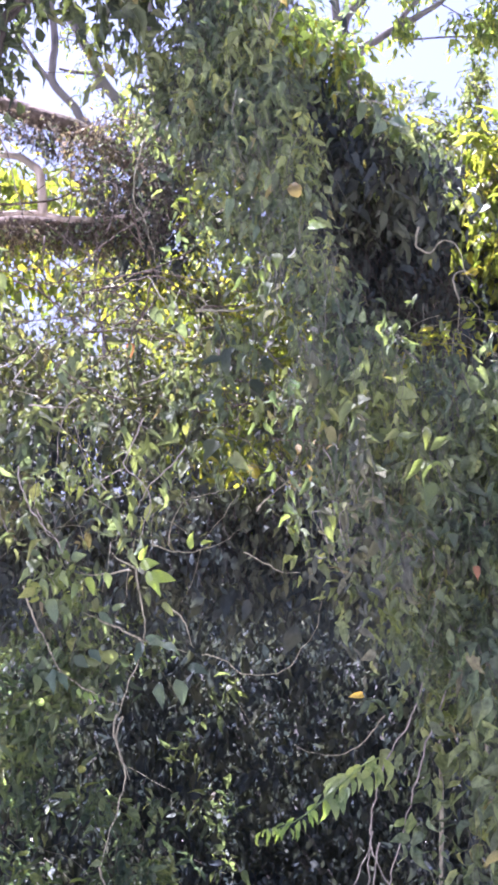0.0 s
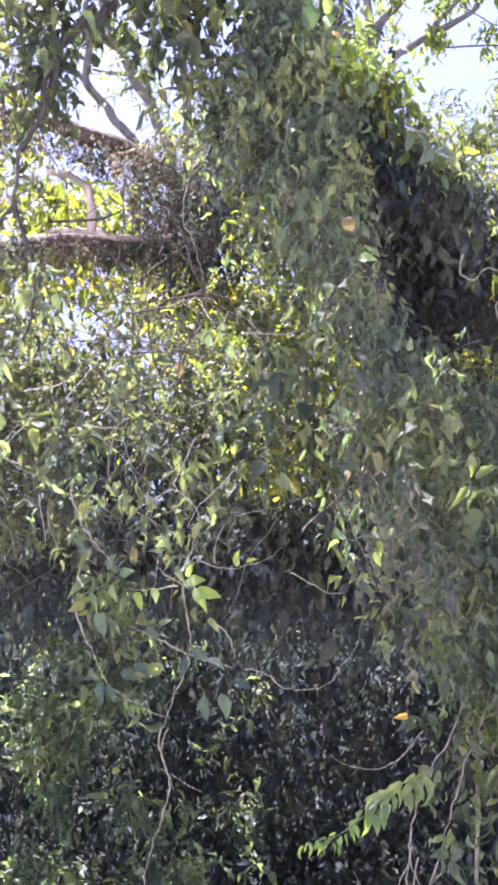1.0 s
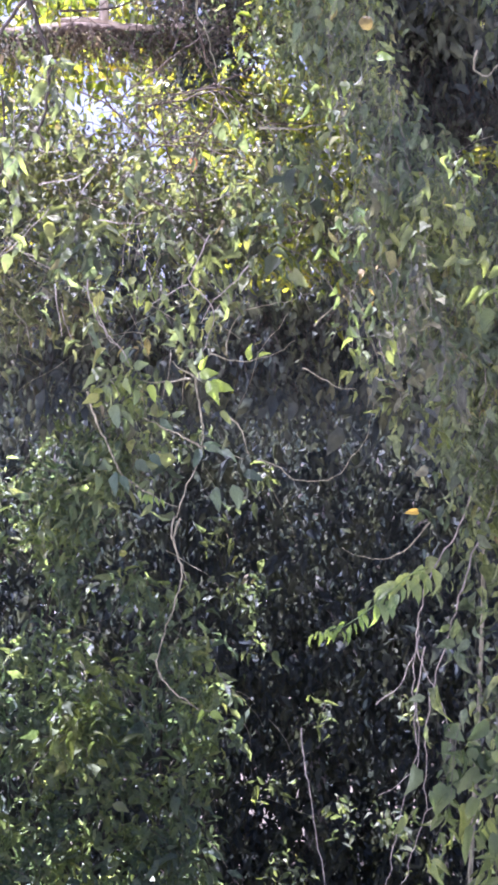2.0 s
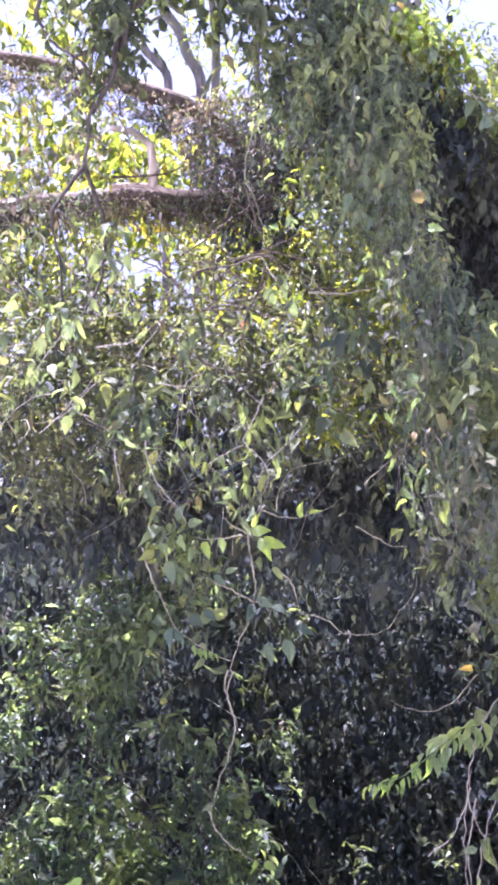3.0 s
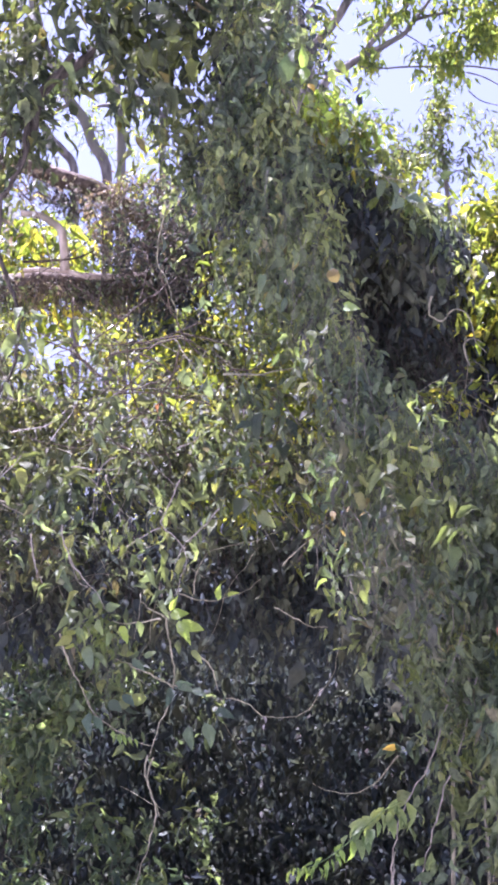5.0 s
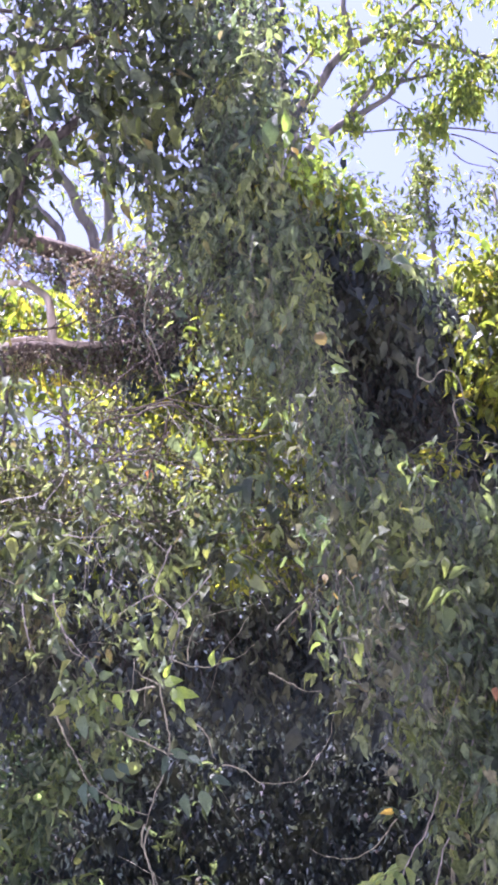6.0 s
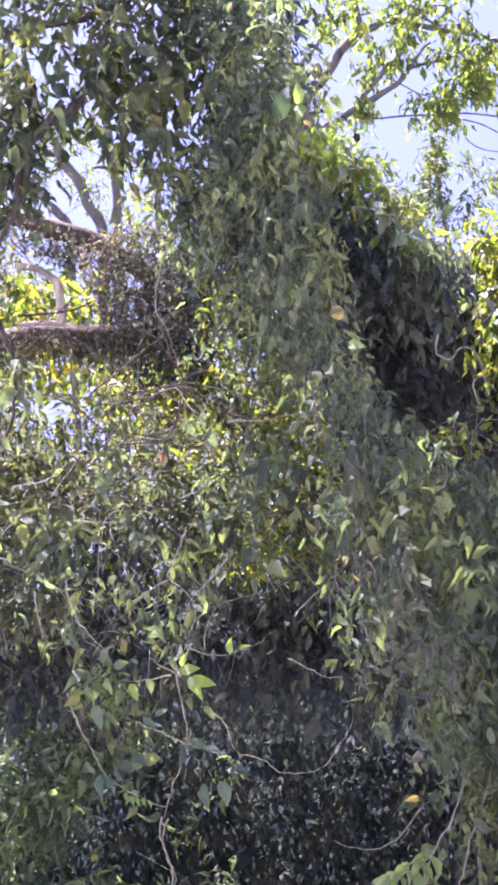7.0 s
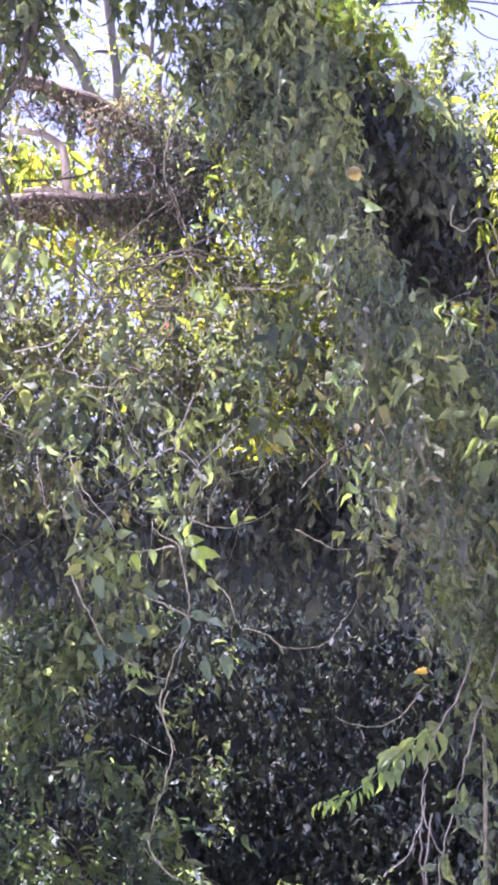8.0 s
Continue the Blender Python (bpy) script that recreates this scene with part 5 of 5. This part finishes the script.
vine("broad_leaved_vine", "vine with broad hanging green leaves below the mound's rim",
     [[(1.60, 11.80, 4.95), (1.66, 11.80, 4.90), (1.74, 11.80, 4.81), (1.83, 11.80, 4.78), (1.90, 11.80, 4.74)], [(1.66, 11.80, 4.90), (1.79, 11.80, 4.88), (1.93, 11.80, 4.91)]], STEM, 0.004,
     [((1.63, 11.75, 4.87), (-0.1, -0.3, -1), 0.15, BANK_LEAF), ((1.68, 11.75, 4.86), (0.3, -0.3, -1), 0.15, BANK_LEAF), ((1.74, 11.75, 4.77), (-0.5, -0.3, -0.9), 0.13, BANK_LEAF),
      ((1.81, 11.75, 4.75), (0.8, -0.3, -0.7), 0.14, BANK_LEAF), ((1.76, 11.75, 4.78), (1, -0.3, -0.4), 0.12, BANK_LEAF), ((1.90, 11.75, 4.90), (0.6, -0.3, -0.5), 0.1, EDGE_LEAF),
      ((1.93, 11.75, 4.89), (0.8, -0.3, 0.2), 0.1, EDGE_LEAF), ((1.86, 11.75, 4.88), (-0.2, -0.3, -0.6), 0.09, EDGE_LEAF)], 5)
vine("upright_shoot", "upright shoot with large fresh yellow-green leaves on the mound",
     [[(1.17, 11.29, 5.08), (1.22, 11.29, 5.23), (1.27, 11.29, 5.38), (1.34, 11.29, 5.54)], [(1.17, 11.29, 5.08), (1.11, 11.29, 5.23)], [(1.24, 11.29, 5.28), (1.33, 11.29, 5.34)], [(1.17, 11.29, 5.08), (1.19, 11.29, 5.30)]], GREEN_STEM, 0.004,
     [((1.10, 11.29, 5.23), (-0.05, -0.3, 1.0), 0.23, EDGE_LEAF), ((1.19, 11.27, 5.30), (-0.1, -0.3, 0.95), 0.16, FRESH_LEAF), ((1.20, 11.25, 5.30), (0.05, -0.3, -0.9), 0.13, FRESH_LEAF),
      ((1.33, 11.29, 5.31), (-0.15, -0.3, -1.0), 0.12, FRESH_LEAF), ((1.35, 11.29, 5.36), (0.55, -0.3, -0.6), 0.12, EDGE_LEAF), ((1.22, 11.29, 5.23), (0.2, -0.3, -0.6), 0.07, AMBER_LEAF),
      ((1.30, 11.31, 5.44), (0.6, -0.3, 0.2), 0.08, EDGE_LEAF), ((1.32, 11.31, 5.52), (0.5, -0.3, 0.5), 0.07, EDGE_LEAF)], 6)
vine("curled_vine", "bare grey vine curling in the shade below the mound",
     [[(1.92, 12.00, 4.32), (1.91, 12.00, 4.22), (1.97, 12.00, 4.19), (2.03, 12.00, 4.24), (2.09, 12.00, 4.23), (2.13, 12.00, 4.15), (2.15, 12.00, 4.07), (2.21, 12.00, 4.01)], [(2.12, 12.00, 3.95), (2.09, 12.00, 4.05), (2.11, 12.00, 4.09), (2.15, 12.00, 4.10), (2.19, 12.00, 4.07)]], STEM, 0.006)
vine("looped_vine", "thin bare vine hanging in a loop across the hollow", [[(0.87, 12.20, 2.21), (0.97, 12.20, 2.19), (1.07, 12.20, 2.12), (1.15, 12.20, 2.11), (1.27, 12.20, 2.13), (1.34, 12.20, 2.21), (1.40, 12.20, 2.30), (1.44, 12.20, 2.41), (1.45, 12.20, 2.52)]], STEM, 0.0042)
vine("pale_hanging_vine", "pale bare vine hanging from the mossy tree", [[(0.59, 12.70, 5.16), (0.56, 12.70, 5.03), (0.50, 12.70, 4.89), (0.47, 12.70, 4.70), (0.48, 12.70, 4.61), (0.54, 12.70, 4.48), (0.58, 12.70, 4.33), (0.62, 12.70, 4.21)]], STEM, 0.007)
vine("thin_twig", "thin pale twigs bending down over the leaf cluster", [[(0.01, 12.32, 3.01), (0.05, 12.32, 2.91), (0.09, 12.32, 2.82), (0.19, 12.32, 2.73)], [(-0.16, 12.32, 3.00), (-0.14, 12.32, 2.90), (-0.10, 12.32, 2.81)]], LIANA_BARK, 0.005)
vine("thin_twig", "thin bare twig crossing the hollow's upper edge", [[(1.07, 11.20, 2.60), (1.15, 11.20, 2.56), (1.23, 11.20, 2.52), (1.32, 11.20, 2.50)]], STEM, 0.004)
vine("bare_lianas", "bare pale lianas hanging down beside the vine curtain",
     [[(2.05, 11.20, 2.29), (1.99, 11.20, 2.05), (1.92, 11.20, 1.83), (1.86, 11.20, 1.67), (1.82, 11.20, 1.52), (1.79, 11.20, 1.38), (1.74, 11.20, 1.21), (1.70, 11.20, 1.00), (1.69, 11.20, 0.81), (1.70, 11.20, 0.64), (1.71, 11.20, 0.56), (1.67, 11.20, 0.44), (1.62, 11.20, 0.27), (1.59, 11.20, 0.17), (1.57, 11.20, -0.05)], [(1.95, 11.30, 2.29), (1.88, 11.30, 2.04), (1.81, 11.30, 1.83), (1.70, 11.30, 1.66), (1.66, 11.30, 1.50), (1.64, 11.30, 1.28), (1.64, 11.30, 1.03), (1.66, 11.30, 0.78), (1.62, 11.30, 0.63), (1.59, 11.30, 0.50), (1.55, 11.30, 0.29), (1.53, 11.30, 0.14), (1.51, 11.30, -0.06)],
      [(1.68, 11.20, 1.32), (1.66, 11.20, 1.19), (1.64, 11.20, 1.03), (1.66, 11.20, 0.89), (1.64, 11.20, 0.75), (1.57, 11.20, 0.68), (1.48, 11.20, 0.62)], [(1.46, 11.20, 1.04), (1.52, 11.20, 1.09), (1.57, 11.20, 1.14), (1.61, 11.20, 1.24), (1.63, 11.20, 1.30), (1.65, 11.20, 1.45)], [(1.65, 11.20, 1.37), (1.65, 11.20, 1.28), (1.72, 11.20, 1.13), (1.78, 11.20, 0.99), (1.83, 11.20, 0.77)],
      [(1.71, 11.20, 0.56), (1.76, 11.20, 0.58), (1.79, 11.20, 0.64)], [(1.12, 11.40, 0.91), (1.14, 11.40, 0.75), (1.19, 11.40, 0.47), (1.26, 11.40, 0.11), (1.28, 11.40, -0.09)]], LIANA_BARK, 0.0046)


def bare_twigs(foot, label, masses, seed):
    """A tangle of long bare twigs and lianas; each is a part."""
    tangle = thing("twig_tangle", foot, label, "twigs")
    for k, (n, poly, y, thick, length, fall, radius, material) in enumerate(masses):
        rng = np.random.default_rng(seed + k)
        spots = roots_in(rng, n, poly)
        for x, z in spots:
            way = unit(np.array([rng.normal(), 0.3 * rng.normal(), 0.55 * rng.normal()])) * (1 - fall) + np.array((0.12 * rng.normal(), 0, -fall))
            mid = np.array((x, y + thick * rng.random(), z))
            reach = length * rng.uniform(0.6, 1.3)
            bow = rng.normal(size=3) * reach * 0.09
            part("twig", limb_mesh("twig", [mid - way * reach * 0.5, mid - way * reach * 0.17 + bow, mid + way * reach * 0.17 + bow * 0.8, mid + way * reach * 0.5], radius * rng.uniform(0.7, 1.3), radius * 0.35, material, sides=5, lumps=0.3, steps=5, seed=int(rng.integers(90)), crook=0.08), tangle)


bare_twigs((0.2, 12.2, 0), "tangle of thin bare brown twigs through the small-leaved shrub",
           [(24, [(-0.96, 4.32), (0.52, 4.39), (1.20, 4.11), (1.33, 3.41), (0.47, 3.27), (-0.93, 3.70)], 11.7, 0.6, 0.8, 0.1, 0.0036, TWIG),
            (18, [(-0.93, 3.76), (0.51, 3.80), (0.59, 3.10), (-0.90, 3.06)], 11.6, 0.5, 0.55, 0.2, 0.003, LIANA_BARK),
            (20, [(-0.28, 4.88), (0.53, 4.21), (1.08, 4.23), (1.22, 3.41), (0.17, 3.56)], 12.0, 0.5, 0.8, 0.15, 0.0045, TWIG)], 300)
bare_twigs((1.3, 11.0, 0), "tan and grey bare vine stems hanging down the leafy curtain",
           [(14, [(1.05, 4.71), (1.43, 4.39), (1.46, 3.64), (1.12, 3.58), (0.90, 4.38)], 10.9, 0.4, 0.5, 0.85, 0.0017, GREEN_STEM),
            (12, [(1.23, 3.58), (1.75, 3.49), (1.81, 2.86), (1.34, 2.85)], 10.9, 0.4, 0.45, 0.75, 0.0016, LIANA_BARK)], 310)
bare_twigs((1.9, 11.4, 0), "tan bare lianas hanging through the vine curtain",
           [(26, [(1.53, 3.21), (1.82, 3.21), (1.91, 2.32), (1.76, 2.32)], 10.9, 0.4, 0.4, 0.75, 0.0022, LIANA_BARK)], 320)
vine("pale_twigs", "thin pale bare stems before the shaded upper edge of the hollow",
     [[(0.61, 11.30, 3.23), (0.58, 11.30, 3.15), (0.53, 11.30, 3.05), (0.52, 11.30, 2.99), (0.58, 11.30, 2.94), (0.64, 11.30, 2.85), (0.62, 11.30, 2.73), (0.58, 11.30, 2.65)], [(-0.11, 11.30, 2.95), (-0.10, 11.30, 2.88), (-0.07, 11.30, 2.72)], [(0.04, 11.30, 3.00), (0.05, 11.30, 2.92), (0.10, 11.30, 2.80), (0.15, 11.30, 2.72), (0.21, 11.30, 2.66), (0.25, 11.30, 2.59)],
      [(0.08, 11.30, 3.28), (0.19, 11.30, 3.27), (0.32, 11.30, 3.28)], [(0.59, 11.30, 3.38), (0.65, 11.30, 3.40), (0.70, 11.30, 3.44)], [(0.52, 11.30, 2.99), (0.39, 11.30, 2.92), (0.29, 11.30, 2.86)]], LIANA_BARK, 0.0042)
bare_twigs((1.2, 11.2, 0), "cluster of dry pale twigs at the curtain's edge",
           [(11, [(1.09, 3.18), (1.42, 3.10), (1.47, 2.86), (1.15, 2.80)], 10.9, 0.3, 0.3, 0.1, 0.0026, TWIG)], 340)
vine("dark_twigs", "dark bare twigs crossing a gap of sky below the mossy limb",
     [[(0.61, 12.00, 4.08), (0.42, 12.00, 4.05), (0.26, 12.00, 4.02), (0.09, 12.00, 4.01), (-0.08, 12.00, 3.96)], [(0.49, 12.00, 4.42), (0.53, 12.00, 4.30), (0.55, 12.00, 4.22), (0.61, 12.00, 4.08), (0.68, 12.00, 4.00), (0.74, 12.00, 3.96), (0.85, 12.00, 3.93)], [(0.26, 12.00, 3.75), (0.31, 12.00, 3.77), (0.49, 12.00, 3.78), (0.63, 12.00, 3.74), (0.80, 12.00, 3.71)], [(0.03, 12.00, 4.04), (0.06, 12.00, 3.99), (0.13, 12.00, 3.91), (0.20, 12.00, 3.84), (0.26, 12.00, 3.75)],
      [(0.60, 12.00, 4.02), (0.58, 12.00, 3.91), (0.53, 12.00, 3.81), (0.50, 12.00, 3.74), (0.49, 12.00, 3.61), (0.52, 12.00, 3.50), (0.55, 12.00, 3.41), (0.54, 12.00, 3.29), (0.46, 12.00, 3.12)], [(0.24, 12.00, 3.90), (0.30, 12.00, 3.84), (0.37, 12.00, 3.79)], [(0.86, 12.00, 3.90), (0.99, 12.00, 3.91), (1.12, 12.00, 3.93)], [(0.40, 12.00, 3.98), (0.50, 12.00, 3.93), (0.57, 12.00, 3.87)]], TWIG, 0.0062)
vine("bent_twig", "pale bent twig at the hollow's upper edge", [[(0.80, 11.30, 3.09), (0.79, 11.30, 3.07), (0.74, 11.30, 3.01), (0.66, 11.30, 2.94), (0.61, 11.30, 2.87), (0.58, 11.30, 2.80)]], LIANA_BARK, 0.0045)
bare_twigs((1.4, 11.2, 0), "grey dried vine stems hanging at the curtain's edge",
           [(12, [(1.43, 2.95), (1.60, 2.96), (1.61, 2.58), (1.45, 2.53)], 10.7, 0.3, 0.24, 0.85, 0.002, LIANA_BARK)], 360)
vine("thin_vine", "faint thin vine in the shade of the hollow", [[(1.77, 12.20, 1.93), (1.66, 12.20, 1.80), (1.55, 12.20, 1.73), (1.42, 12.20, 1.73), (1.32, 12.20, 1.77)]], STEM, 0.005)
vine("long_twig", "long thin brown twig among leaves", [[(-0.12, 12.40, 4.12), (0.03, 12.40, 4.06), (0.15, 12.40, 3.95), (0.27, 12.40, 3.85), (0.45, 12.40, 3.87), (0.68, 12.40, 3.86), (0.86, 12.40, 3.79)]], TWIG, 0.0055)
vine("long_twig", "long thin brown twig among leaves", [[(0.24, 12.30, 4.03), (0.44, 12.30, 4.08), (0.65, 12.30, 4.11), (0.89, 12.30, 3.89)]], TWIG, 0.007)
vine("long_twig", "long thin twig slanting through the leaves", [[(1.13, 11.60, 2.84), (1.21, 11.60, 2.93), (1.32, 11.60, 3.03), (1.40, 11.60, 3.10)]], STEM, 0.005)
vine("long_twig", "pale twig behind hanging leaves", [[(0.83, 11.90, 3.86), (1.03, 11.90, 3.87), (1.20, 11.90, 3.90)]], STEM, 0.008)


def leaf_sprig():
    sprig = thing("leaf_sprig", (1.69, 11.10, 1.63), "sprig with two rows of hanging light green leaflets", "branch")
    line = smooth_line([(1.67, 11.10, 1.68), (1.59, 11.10, 1.64), (1.49, 11.10, 1.55), (1.36, 11.10, 1.44), (1.26, 11.10, 1.38), (1.16, 11.10, 1.35)], 5)
    stalk = part("stem", limb_mesh("stem", list(line[::5]), 0.005, 0.002, SPRIG_LEAF, sides=5), sprig)
    rng = np.random.default_rng(7)
    for i, p in enumerate(line):
        size = 0.14 - 0.09 * i / len(line)
        for side in (-1, 1):
            if rng.random() < 0.08:
                continue
            leaf_parts(stalk, np.array([p + (0.02 * side, -0.03 * side, 0.01 * rng.normal())]), np.array([(0.3 * side - 0.2 + 0.25 * rng.normal(), -0.25 * side, -1 + 0.4 * rng.normal())]), np.array([(0.6 * side + 0.3 * rng.normal(), -1, 0.35 + 0.3 * rng.normal())]), [size * rng.uniform(0.7, 1.1)], "oval" if i < 14 else "lance", SPRIG_LEAF if i < 13 else FRESH_LEAF, rng, fold=1.6)


leaf_sprig()


def single_leaf(label, place, tip, size, material, name="yellow_leaf"):
    rng = np.random.default_rng(int(size * 1000))
    ob = thing(name, place, label, "leaf")
    leaf_parts(ob, np.array([place]), np.array([tip], float), np.array([(0.1, -1, 0.3)]), [size], "round" if material is YELLOW_LEAF else "heart", material, rng, name="blade")


single_leaf("round yellowed leaf among grey-green vine leaves", (1.27, 10.20, 4.03), (0, -0.2, -1), 0.07, YELLOW_LEAF)
single_leaf("small yellow leaf at the edge of the vine curtain", (1.56, 10.30, 1.91), (-1, -0.2, -0.15), 0.06, AMBER_LEAF)
single_leaf("fresh leaf with an orange tip", (1.33, 10.40, 3.90), (1, -0.2, -0.1), 0.08, FRESH_LEAF, "fresh_leaf")
single_leaf("withered orange leaf hanging from a twig", (0.50, 12.10, 3.73), (0, -0.2, -1), 0.075, ORANGE_LEAF, "orange_leaf")
single_leaf("small orange withered leaf in the vine curtain", (2.03, 10.40, 2.45), (0.2, -0.2, -1), 0.06, ORANGE_LEAF, "orange_leaf")
